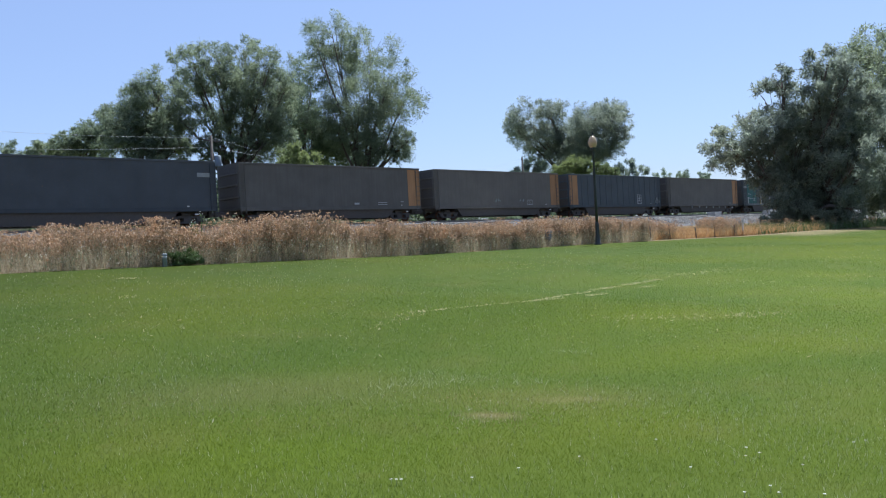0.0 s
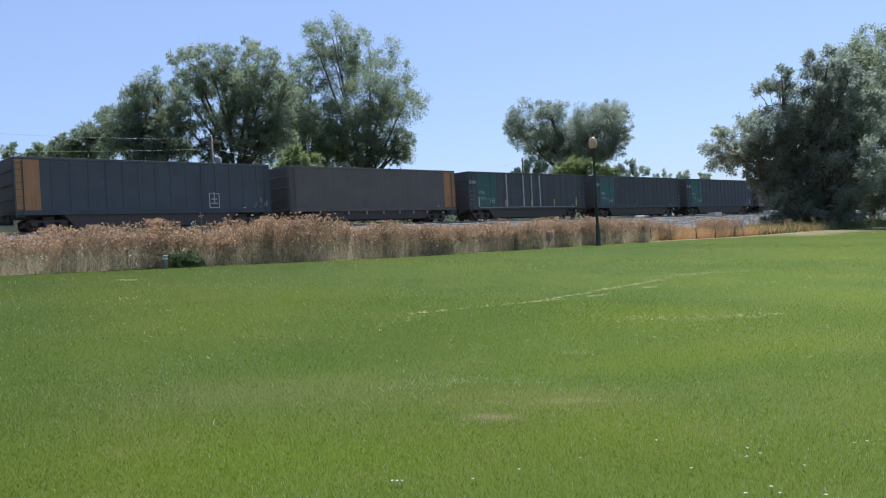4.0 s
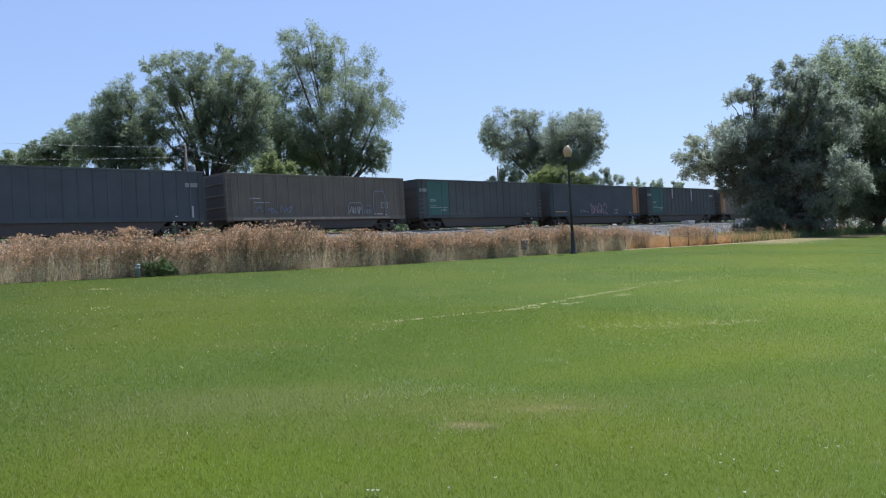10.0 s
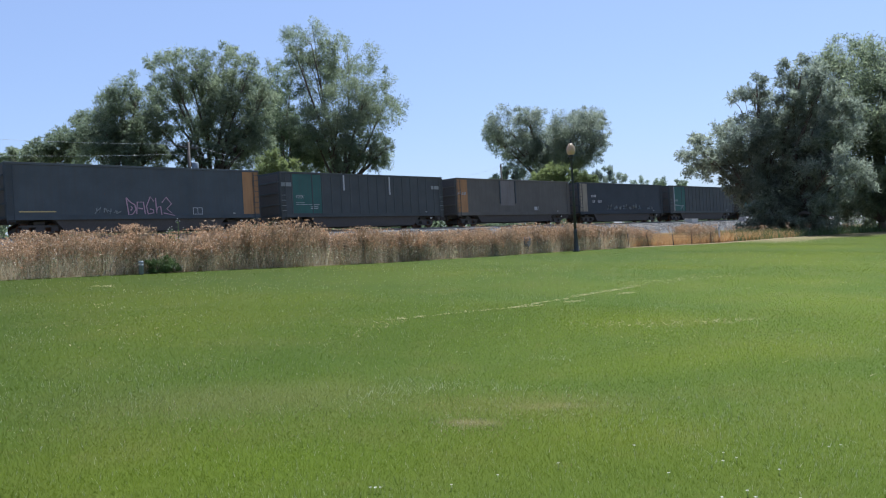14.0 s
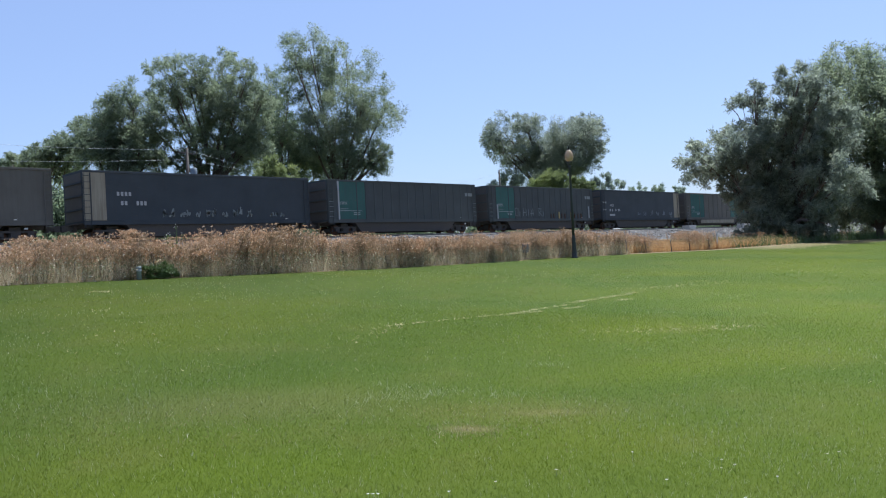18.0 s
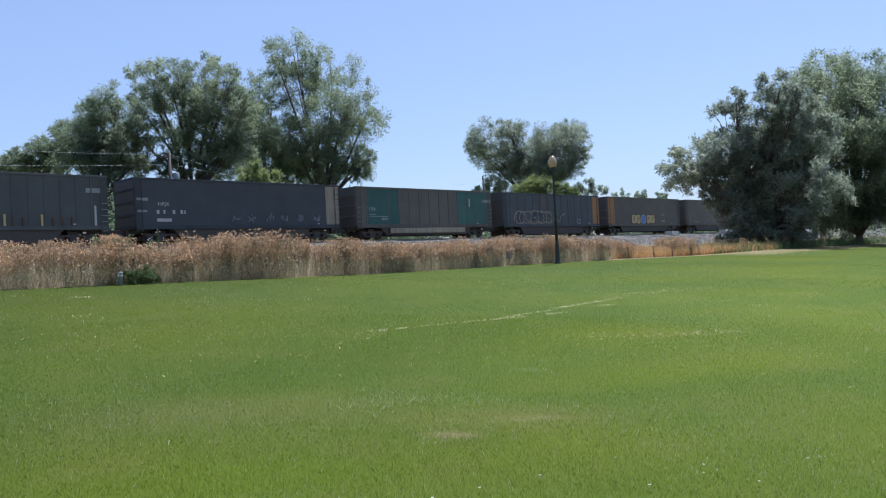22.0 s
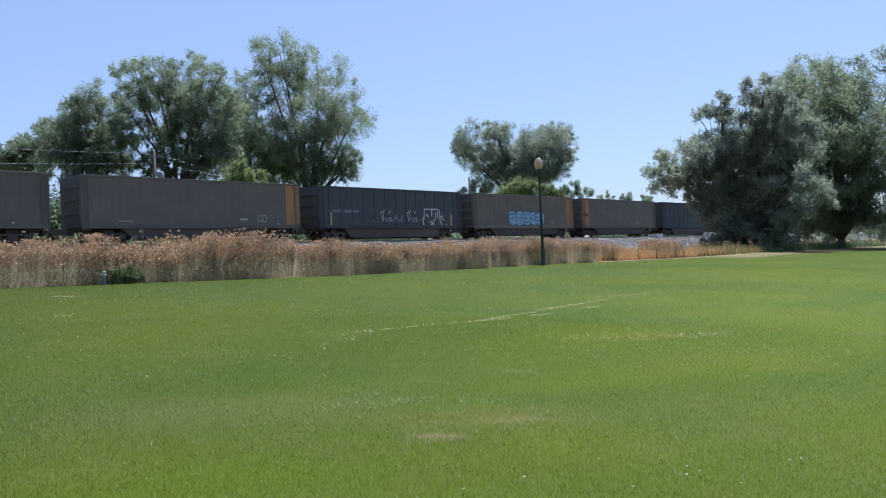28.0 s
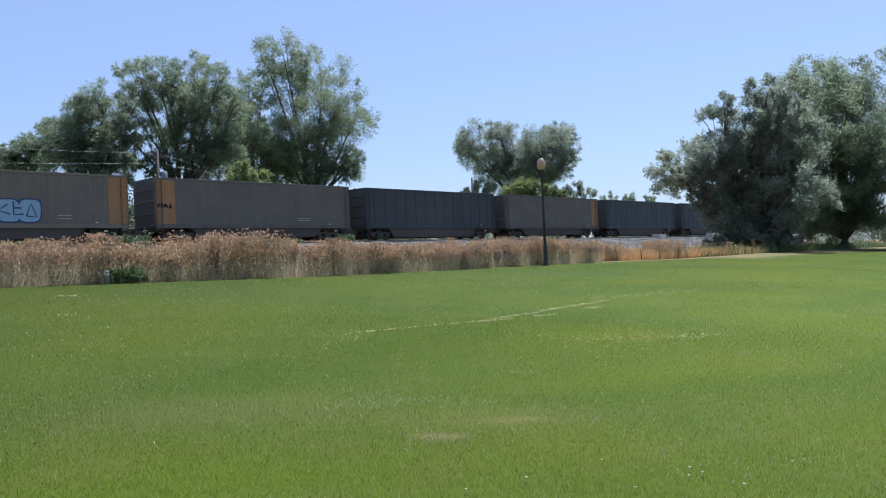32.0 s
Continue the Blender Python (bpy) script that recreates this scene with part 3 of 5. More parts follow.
        knots = [Vector((x0 + step * (rng.uniform(0.0, 0.9) if i % 2 else 0.9 * i / n), 0, high * (rng.uniform(0.55, 1.0) if i % 2 else rng.uniform(0.0, 0.4)))) for i in range(n)]
        line = []
        for i in range(n - 1):
            p0, p1, p2, p3 = knots[max(i - 1, 0)], knots[i], knots[i + 1], knots[min(i + 2, n - 1)]
            for q in (0.0, 0.25, 0.5, 0.75):
                c = 0.5 * (2 * p1 + (p2 - p0) * q + (2 * p0 - 5 * p1 + 4 * p2 - p3) * q * q + (3 * p1 - p0 - 3 * p2 + p3) * q ** 3)
                line.append((c.x, c.z))
        stroke(bm, line + [(knots[-1].x, knots[-1].z)], w * rng.uniform(0.6, 1.1))
        for j in range(rng.randrange(1, 4)):
            x = x0 + step * rng.uniform(0.05, 0.9)
            lo = high * rng.uniform(0.0, 0.35)
            stroke(bm, [(x, lo), (x + 0.03 * rng.uniform(-1, 1), lo + high * rng.uniform(0.25, 0.6))], w * rng.uniform(0.5, 1.3))
        made.append(bm)
    return made


# sprayed figures as lines through (x, z) points, one unit high
FIGURES = {
    "jagged": (((0, 1), (0.2, 0), (0.6, 0.05), (0.95, 0.3), (0.85, 0.6), (0.45, 0.72), (0, 1)), ((0.4, 0.25), (0.6, 0.4), (0.42, 0.5)), ((1.0, 0.05), (1.12, 0.75), (1.75, 0.75), (1.9, 0.05)), ((1.2, 0.4), (1.7, 0.35)),
               ((2.85, 0.8), (2.5, 1.08), (2.05, 0.5), (2.2, 0.05), (2.8, 0.12), (2.75, 0.3), (2.4, 0.35)), ((3.05, 1.0), (3.1, 0.05), (3.25, 0.45), (3.55, 0.5), (3.65, 0.0)), ((3.7, 0.72), (4.2, 1.05), (4.75, 0.65), (4.2, 0.35), (5.05, -0.05), (3.85, 0.1))),
    "fat_lines": (((0.1, 0.72), (0.7, 0.85), (0.75, 0.5), (0.15, 0.45)), ((1.0, 0.95), (1.15, 0.15), (1.45, 0.6), (1.75, 0.12), (2.0, 0.95)), ((2.95, 0.82), (2.3, 0.8), (2.25, 0.15), (3.05, 0.2)), ((2.3, 0.5), (2.85, 0.5)), ((3.25, 0.95), (3.25, 0.1)),
                  ((3.8, 0.75), (3.3, 0.5), (3.9, 0.32)), ((4.1, 0.9), (4.1, 0.3), (4.6, 0.33)), ((4.15, 0.6), (4.5, 0.6)), ((4.75, 0.25), (5.0, 0.8), (5.3, 0.2), (4.75, 0.25))),
    "hollow": (((0, 0.15), (0.1, 0.65), (0.5, 0.8)), ((1.35, 0.88), (0.95, 0.85), (0.75, 0.35), (1.0, 0.0), (1.4, 0.12), (1.5, 0.85)), ((1.75, 0.95), (1.75, 0.3), (2.2, 0.08), (2.4, 0.4)), ((2.9, 0.98), (2.5, 0.7), (2.55, 0.08), (3.3, 0.1), (3.2, 0.45), (2.8, 0.5)),
               ((3.6, 0.1), (3.5, 1.02), (4.3, 0.85), (4.5, 0.35), (4.0, 0.0), (3.6, 0.1)), ((4.9, 0.95), (4.8, 0.08)), ((4.9, 0.92), (5.5, 0.72), (5.0, 0.5), (5.7, 0.22), (4.95, 0.05)), ((6.0, 0.08), (6.1, 0.98), (6.7, 0.8), (6.2, 0.5), (6.9, 0.08)), ((7.0, 0.2), (7.2, 0.6), (7.9, 0.8))),
    "script": (((0, 0.85), (0.15, 0.1), (0.38, 1.0), (0.32, 0.15), (0.55, 0.42), (0.68, 0.12), (0.85, 0.42), (0.98, 0.1), (1.1, 0.42), (1.3, 0.4), (1.2, 0.12), (1.5, 0.2)), ((0.1, 0.8), (0.55, 1.0)), ((1.0, 0.72), (1.2, 0.95))),
    "wagon": (((0.15, 0.35), (0.2, 1.0), (1.5, 1.0), (1.75, 0.95), (1.8, 0.25), (2.0, 0.0)), ((0.2, 0.55), (0, 0.4), (0.08, 0)), ((0.35, 0.7), (0.62, 0.5)), ((0.95, 0.95), (0.95, 0.55)), ((0.7, 0.25), (1.0, 0.15), (1.3, 0.4), (1.35, 0.8)), ((1.55, 0.9), (1.55, 0.4)), ((0.8, 0.03), (1.0, 0.1), (1.2, 0.03)), ((1.82, 0.5), (2.1, 0.6), (2.0, 0.42), (2.25, 0.3))),
    "frame": (((0, 0), (0, 0.85), (0.12, 1.0), (0.9, 1.0), (1.0, 0.8), (1.0, 0.05)),),
    "strokes": (((0.05, 0.2), (0.2, 0.85), (0.3, 0.2)), ((0.35, 0.8), (0.36, 0.15)), ((0.45, 0.1), (0.5, 0.8), (0.58, 0.3), (0.68, 0.85), (0.7, 0.1)), ((0.78, 0.1), (0.8, 0.85), (0.97, 0.7), (0.82, 0.45))),
    "thin": (((0, 0.9), (0.1, 0.15), (0.45, 0.1), (0.5, 0.95), (0, 0.9)), ((0.75, 0.1), (0.75, 0.6)), ((1.3, 0.1), (1.35, 0.9)), ((1.35, 0.5), (1.8, 0.5)), ((1.8, 0.9), (1.8, 0.1)), ((2.2, 0.1), (2.2, 0.8)), ((2.45, 0.4), (3.1, 0.42)), ((2.65, 0.8), (2.6, 0.1)), ((2.9, 0.9), (2.95, 0.1)),
             ((3.9, 0.8), (3.95, 0.1)), ((3.8, 0.9), (4.3, 0.85), (4.3, 0.6), (4.0, 0.5), (4.5, 0.1)), ((4.65, 0.1), (4.65, 0.6))),
    "sign": (((0, 0), (0, 1), (0.5, 1), (0.5, 0), (0, 0)), ((0.1, 0.6), (0.4, 0.6)), ((0.25, 1.1), (0.25, 0.3)), ((0.08, 0.3), (0.42, 0.3))),
    "squares": (((0.3, 0.85), (0.3, 0.3), (0.6, 0.3), (0.6, 0.85)), ((1.2, 0.2), (1.25, 0.8), (1.45, 0.4), (1.65, 0.8), (1.7, 0.2)), ((3.35, 0.15), (3.4, 0.8), (3.75, 0.7), (3.4, 0.45)), ((4.25, 0.15), (4.3, 0.8), (4.65, 0.7), (4.3, 0.45))),
}


def blobs(seed, width, height, letters, grow=0.0):
    """Fat rounded sprayed shapes standing side by side, one bmesh for each."""
    rng = random.Random(seed)
    step = width / letters
    made = []
    for k in range(letters):
        bm = bmesh.new()
        cx, cz = (k + 0.5) * step, height / 2
        hw, hh = step * 0.52 + grow, height * rng.uniform(0.44, 0.52) + grow
        lean = rng.uniform(-0.12, 0.12)
        ring = []
        for i in range(18):
            a = 2 * math.pi * i / 18
            c, s = math.cos(a), math.sin(a)
            px = math.copysign(abs(c) ** 0.55, c) * hw
            pz = math.copysign(abs(s) ** 0.55, s) * hh
            ring.append((cx + px + lean * pz, cz + pz))
        t = [bm.verts.new((x, -0.003 - 0.0006 * k, z)) for x, z in ring]
        b = [bm.verts.new((x, 0, z)) for x, z in ring]
        bm.faces.new(t)
        for i in range(18):
            bm.faces.new((b[i], b[(i + 1) % 18], t[(i + 1) % 18], t[i]))
        made.append(bm)
    return made


NEAR = -WIDE
LABELS = {"grey": "grey-brown high-sided freight car on the track", "dun": "dusty dun ribbed freight car on the track", "slate": "dark slate high-sided freight car on the track",
          "navy": "blue-black high-sided freight car on the track", "maroon": "red-brown ribbed freight car with a faded green end on the track"}


def railcar(k, paint, ribs=0, left="", right="", extra=()):
    """One freight car. extra: rows of (kind, values) for what sets it apart."""
    label = LABELS[paint]
    if any(e[0] in ("scrawl", "blobs", "figure") for e in extra):
        label = label.replace(" on the track", " with sprayed graffiti")
    car = thing("freight_car", label, "freight car", "cars of the train")
    y = NEAR
    part("body", shared("body|" + paint, hull, paint), None, car)
    part("top_chord", shared("top_chord|" + paint, chord, paint), None, car)
    for s in (-1, 1):
        ob = part("side_sill", shared("side_sill|" + paint, side_sill, paint), None, car)
        ob.matrix_basis = pose(0, s * WIDE, 0, 0, 0, 0 if s < 0 else 180)
        for z in (2.05, 2.95, 3.8):
            ob = part("end_rib", shared("end_rib|" + paint, end_rib, paint), None, car)
            ob.matrix_basis = pose(s * HALF, 0, z, 0, 0, 0 if s < 0 else 180)
        ob = part("end_platform", shared("end_platform", end_step, "grime"), None, car)
        ob.matrix_basis = pose(s * HALF, 0, 0, 0, 0, 0 if s < 0 else 180)
        ob = part("end_sheet", shared("end_sheet", end_sheet, "grime"), None, car, "dark sheet standing in for shade on the car end")
        ob.matrix_basis = pose(s * HALF, 0, 0, 0, 0, 0 if s < 0 else 180)
        ob = part("coupler", shared("coupler", coupler, "grime"), None, car, "dark steel coupler")
        ob.matrix_basis = pose(s * (HALF - 0.02), 0, 0, 0, 0, 180 if s < 0 else 0)
        ob = part("ladder", shared("ladder|" + paint, ladder, paint), None, car)
        ob.location = (s * (HALF - 0.26) - 0.23, y, 0)
        truck = thing("truck", "", "", at=(0, 0, 0))
        truck.parent, truck.location = car, (s * (HALF - 2.1), 0, 0)
        part("bolster", shared("bolster", bolster, "grime"), None, truck)
        for u in (-1, 1):
            f = part("side_frame", shared("side_frame", side_frame, "grime"), None, truck)
            f.location = (0, u * 1.0, 0)
            for v in (-1, 1):
                wl = part("wheel", shared("wheel", wheel, "rusty"), None, truck)
                wl.matrix_basis = pose(v * 0.89, u * 0.75, 0, 0, 0, 180 if u > 0 else 0)
    # bright white marks near the right truck: glints put into the paint
    part("release_handle", shared("release_handle", lambda: boxes((-0.11, 0.11, -0.03, 0.0, -0.05, 0.05), bevel=0.01), "petal"), None, car, "white release handle with its glint in the paint").location = (7.3, y - 0.01, 0.82)
    part("reflector", shared("reflector", lambda: boxes((-0.09, 0.09, -0.012, 0.0, -0.03, 0.03)), "petal"), None, car, "small white reflector with its glint in the paint").location = (6.7, y - 0.03, SILL + 0.10)
    part("underframe", shared("underframe", under, "grime"), None, car, "dark greasy underframe")
    # dark belly added to close off the bright view below, as shade would
    low = 0.22 if paint in ("maroon", "navy", "slate") else 0.34
    part("belly", shared("belly|%s" % low, lambda: tub(low, 6.2), "grime"), None, car, "dark sloping belly under the floor")
    for i in range(ribs):
        x = -HALF + 1.1 + i * (LENGTH - 2.2) / (ribs - 1)
        if any(e[2] - 0.08 < x < e[2] + 1.55 for e in extra if e[0] == "text"):
            continue
        if (left and x < -HALF + 1.6) or (right and x > HALF - 1.5):
            continue
        part("rib", shared("rib|" + paint, rib, paint), None, car).location = (x, y, 0)
        ob = part("rib", shared("rib|" + paint, rib, paint), None, car)
        ob.matrix_basis = pose(x, WIDE, 0, 0, 0, 180)
    if paint in ("maroon", "grey") and not (left or right):
        for s in (-1, 1):
            for z in (1.55, 1.95, 2.35, 2.75):
                part("grab_iron", shared("grab_iron", lambda: boxes((0.0, 0.40, -0.02, 0.0, -0.018, 0.018)), "patchy"), None, car, "white-painted grab iron").location = (s * (HALF - 0.26) - 0.21, y - 0.10, z)
    for side, mat in ((-1, left), (1, right)):
        if mat:
            part("corner_strip", shared("corner_strip|" + mat, lambda: boxes((-0.24, 0.24, -0.018, 0.0, SILL + 0.03, TOP - 0.15), bevel=0.004), mat), None, car, mat + " corner strip behind the ladder").location = (side * (HALF - 0.27), y, 0)
    if left:
        part("end_panel", shared("end_panel|wide|" + left, lambda: panel(0.95), left), None, car, left + " end panel").location = (-HALF + 0.55, y, 0)
    if right:
        part("end_panel", shared("end_panel|" + right, panel, right), None, car, right + " end panel").location = (HALF - 1.4, y, 0)
    for e in extra:
        if e[0] == "text":
            part("lettering", lettering("t|" + e[1], e[1], e[4]), None, car, "white lettering " + e[1]).location = (e[2], y - 0.016, e[3])
        elif e[0] == "bars":
            mat = e[2] if len(e) > 2 else "white"
            for x, z, w, h in e[1]:
                part("stencil_mark", shared("stencil_mark|%s|%g|%g" % (mat, w, h), lambda: bar(w, h), mat), None, car).location = (x, y - 0.016, z)
        elif e[0] == "sheet":          # material, x0, x1, z0, z1, proud
            _, mat, x0, x1, z0, z1, d = e
            part("side_panel", shared("side_panel|" + str(e), lambda: boxes((x0, x1, -d, 0.0, z0, z1), bevel=min(0.004, d / 3)), mat), None, car, {"green": "faded green panel", "patchy": "pale panel", "ashen": "ash-grey panel", "white": "white stripe", "ochre": "ochre stripe", "grey": "grey panel"}.get(mat, "")).location = (0, y, 0)
        elif e[0] == "scrawl":
            _, seed, x, z, w, h, n, mat, lw = e
            for bm in scrawl(seed, w, h, n, lw):
                part("graffiti_stroke", bm, mat, car, mat.split("_")[0].replace("patchy", "pale") + " sprayed stroke").location = (x, y - (0.05 if ribs else 0.03), z)
        elif e[0] == "figure":         # name, x, z, height, stretch, material, width of the line
            _, name, x, z, h, wide, mat, lw = e
            for line in FIGURES[name]:
                bm = bmesh.new()
                stroke(bm, [(px * wide, pz * h) for px, pz in line], lw)
                part("graffiti_stroke", bm, mat, car, mat.split("_")[0].replace("patchy", "pale").replace("bluegrey", "blue-grey") + " sprayed stroke").location = (x, y - (0.062 if ribs else 0.037), z)
        elif e[0] == "blobs":
            _, seed, x, z, w, h, n, mat, rim = e
            for bm in blobs(seed, w, h, n, 0.09):
                part("graffiti_outline", bm, rim, car).location = (x, y - (0.047 if ribs else 0.022), z)
            for bm in blobs(seed, w, h, n):
                part("graffiti_letter", bm, mat, car, "fat sprayed letter").location = (x, y - (0.055 if ribs else 0.030), z)
    CARS.append((k, car))
    return car


CARS = []


def itfx(x=-7.5, z=2.52):
    return [("text", "ITFX", x, z, 0.37), ("bars", ((x, z - 0.36, 0.8, 0.03), (x, z - 0.52, 2.3, 0.035), (x + 1.4, z - 0.70, 0.7, 0.05), (x + 1.4, z - 0.84, 0.7, 0.05)))]


GREEN_LEFT = ("sheet", "green", -7.75, -5.0, SILL + 0.05, TOP - 0.16, 0.012)
PATCH_L = ("sheet", "patchy", -8.85, -7.8, 3.45, 3.75, 0.03)
PATCH_R = ("sheet", "patchy", 7.5, 8.5, 3.45, 3.75, 0.03)


def post(x, z0=SILL, z1=TOP - 0.16, mat="white", w=0.13):
    return ("sheet", mat, x, x + w, z0, z1, 0.09)


def box_mark(x, z):
    return ("bars", ((x, z, 0.75, 0.045), (x, z + 0.45, 0.75, 0.045), (x, z + 0.045, 0.045, 0.405), (x + 0.35, z + 0.045, 0.045, 0.405), (x + 0.705, z + 0.045, 0.045, 0.405)))


def train():
    marks = ("bars", ((1.6, 1.45, 0.5, 0.14), (4.1, 1.42, 1.0, 0.05), (4.1, 1.58, 1.0, 0.05), (6.6, 1.65, 0.35, 0.05)))
    for k in range(-2, 32):
        if k == -2 or k == -1:
            railcar(k, "navy", 0, extra=[PATCH_R])
        elif k == 0:
            railcar(k, "grey", 0, "", "orange", [marks])
        elif k == 1:
            railcar(k, "grey", 0, "", "orange", [box_mark(3.8, 1.33), ("scrawl", 5, -1.0, 1.6, 0.8, 0.4, 2, "patchy", 0.07), ("scrawl", 6, 2.6, 1.6, 0.8, 0.4, 2, "patchy", 0.07)])
        elif k == 2:
            railcar(k, "slate", 15, "orange", "", [("figure", "sign", 3.9, 1.4, 1.0, 1.5, "white", 0.09), ("scrawl", 8, 7.5, 1.32, 1.2, 1.1, 3, "patchy", 0.06)])
        elif k == 3:
            railcar(k, "grey", 0, "", "orange", [post(x, 0.75, 1.0, "patchy") for x in (-3.5, -1.6, 0.2, 2.0, 3.6, 5.2)])
        elif k == 4:
            railcar(k, "maroon", 17, extra=itfx() + [GREEN_LEFT, PATCH_L, post(-7.68, SILL, 2.2), post(-3.7), post(-1.2), post(0.1, w=0.09), post(1.35),
                    post(-3.95, SILL, 1.9, "ochre"), post(-0.05, SILL, 1.9, "ochre"), post(3.6, SILL, 2.0, "ochre"), post(7.3, SILL, 2.2, "ochre"),
                    ("sheet", "patchy", -7.5, 7.2, SILL - 0.1, SILL - 0.02, 0.06)])
        elif k in (5, 6, 8):
            railcar(k, "maroon" if k != 6 else "slate", 17, extra=itfx() + [GREEN_LEFT, PATCH_L] + ([PATCH_R, post(7.9, SILL, 2.1)] if k == 6 else [("sheet", "grey", -6.0, -0.5, SILL + 0.1, SILL + 0.15, 0.02)]))
        elif k == 7:
            railcar(k, "dun", 15, extra=[("figure", "frame", 2.5, 1.35, 1.05, 1.5, "patchy", 0.09), ("figure", "strokes", 2.55, 1.4, 0.8, 1.4, "white", 0.09), ("figure", "frame", 4.2, 1.35, 0.8, 0.8, "bluegrey", 0.06), ("figure", "strokes", 4.2, 1.4, 0.6, 0.8, "patchy", 0.06), ("figure", "frame", 5.3, 1.4, 2.0, 1.3, "bluegrey", 0.1), ("bars", ((5.4, 1.4, 0.9, 0.10), (-6.9, 2.65, 0.9, 0.08), (-6.6, 2.35, 1.4, 0.05))), box_mark(6.2, 1.95),
                    ("sheet", "beige", -7.6, 7.0, SILL - 0.2, SILL - 0.05, 0.05), ("scrawl", 12, -6.6, 1.5, 3.6, 0.9, 3, "bluegrey", 0.1)])
        elif k == 9:
            railcar(k, "slate", 0, "", "orange", [("figure", "jagged", -1.45, 1.3, 1.15, 0.68, "pink", 0.08), ("scrawl", 22, -3.6, 1.35, 1.9, 0.5, 3, "patchy", 0.06), box_mark(3.4, 1.3), ("sheet", "ochre", -8.2, -6.0, 1.5, 1.58, 0.01)])
        elif k == 10:
            railcar(k, "maroon", 17, extra=itfx() + [GREEN_LEFT, PATCH_L, post(-2.75, 3.2), post(2.3, 2.9), PATCH_R])
        elif k == 11:
            railcar(k, "grey", 0, "orange", "", [("scrawl", 31, -8.85, 2.95, 1.2, 0.5, 4, "white", 0.05), ("sheet", "ashen", -2.6, -0.4, SILL + 0.7, TOP - 0.15, 0.008),
                    post(-2.75, 2.2, TOP - 0.16, "slate"), post(-0.38, 2.2, TOP - 0.16, "slate"), ("bars", ((2.7, 1.5, 0.5, 0.35), (3.4, 1.5, 0.05, 0.4)))])
        elif k == 12:
            railcar(k, "navy", 0, "beige", "", [("bars", tuple((-6.7 + 0.27 * i, 2.95, 0.17, 0.26) for i in range(4)) + tuple((-6.45 + 0.27 * i, 2.32, 0.17, 0.28) for i in (0, 1, 4, 5, 6)))]
                    + [("scrawl", 40 + i, x, 1.5, w, h, n, "patchy", 0.1) for i, (x, w, h, n) in enumerate(((-3.5, 0.9, 0.7, 2), (-2.2, 0.9, 0.6, 2), (-1.0, 0.5, 0.6, 1), (-0.2, 0.9, 1.0, 2), (1.1, 0.5, 0.6, 1), (2.0, 0.8, 0.8, 2), (3.2, 0.6, 0.6, 1), (5.2, 1.4, 0.5, 3)))])
        elif k == 13:
            railcar(k, "maroon", 17, extra=itfx(-7.7) + [GREEN_LEFT, post(-7.95), PATCH_R])
        elif k == 14:
            railcar(k, "maroon", 17, extra=itfx() + [GREEN_LEFT, PATCH_R, post(-7.75, SILL, 2.7), ("figure", "thin", -5.0, 1.42, 1.0, 1.0, "patchy", 0.06)] + [post(x, SILL, 2.0, "ochre") for x in (2.4, 4.6)] + [post(x, SILL, 1.8, "rusty", 0.08) for x in (1.0, 1.5, 2.9, 3.5, 5.3, 5.9, 6.5)] + [post(8.0, SILL, 2.6)])
        elif k == 15:
            railcar(k, "navy", 0, "", "beige", [("text", "HPJX", -7.3, 2.65, 0.40), ("bars", ((-7.4, 2.1, 0.2, 0.26), (-6.9, 2.1, 0.14, 0.26), (-6.2, 2.1, 0.2, 0.26), (-5.6, 2.1, 0.2, 0.26), (-5.3, 2.1, 0.1, 0.26), (-7.4, 1.55, 1.1, 0.22))),
                    ("sheet", "patchy", -8.85, -8.0, 3.0, 3.2, 0.02), ("sheet", "patchy", -8.8, -8.1, 2.2, 2.35, 0.02)] + [("scrawl", 60 + i, x, 1.5, 0.8, 0.8, 1, "bluegrey", 0.07) for i, x in enumerate((-1.4, 0.0, 1.6, 3.0, 4.6, 6.2))])
        elif k == 16:
            railcar(k, "grey", 13, extra=itfx() + [("sheet", "green", -7.7, -4.0, SILL + 0.05, TOP - 0.16, 0.012), ("sheet", "green", 3.8, 8.4, SILL + 0.05, TOP - 0.16, 0.012), ("sheet", "patchy", 7.6, 8.8, 3.45, 3.75, 0.03),
                    ("sheet", "beige", -5.1, 4.8, SILL - 0.75, SILL - 0.28, 0.03), post(5.5, 3.0, 3.8)])
        elif k == 17:
            railcar(k, "slate", 13, "", "orange", [("blobs", 71, -6.9, 1.36, 6.2, 1.3, 5, "slate", "gold_spray"), ("figure", "hollow", -7.3, 1.4, 1.3, 1.17, "gold_spray", 0.10), ("sheet", "grey", -2.5, -1.3, SILL + 0.2, TOP - 0.16, 0.01), box_mark(4.3, 1.35)])
        elif k == 18:
            railcar(k, "grey", 0, "orange", "", [("blobs", 81, -3.5, 1.3, 2.1, 1.15, 2, "ochre", "black_spray"), ("blobs", 82, -1.1, 1.35, 0.9, 1.0, 1, "blue_spray", "sky_spray"), ("blobs", 83, 0.15, 1.3, 2.0, 1.15, 2, "ochre", "black_spray"), ("figure", "squares", -3.55, 1.32, 1.1, 1.18, "ink_spray", 0.12),
                    ("bars", ((4.0, 1.5, 0.9, 0.05), (4.0, 1.7, 0.9, 0.05), (4.0, 2.4, 0.8, 0.05)))])
        elif k == 19:
            railcar(k, "grey", 0, "", "orange", [("bars", ((3.2, 1.65, 0.7, 0.12), (-6.4, 1.5, 1.0, 0.05))), box_mark(4.9, 1.55)])
        elif k == 20:
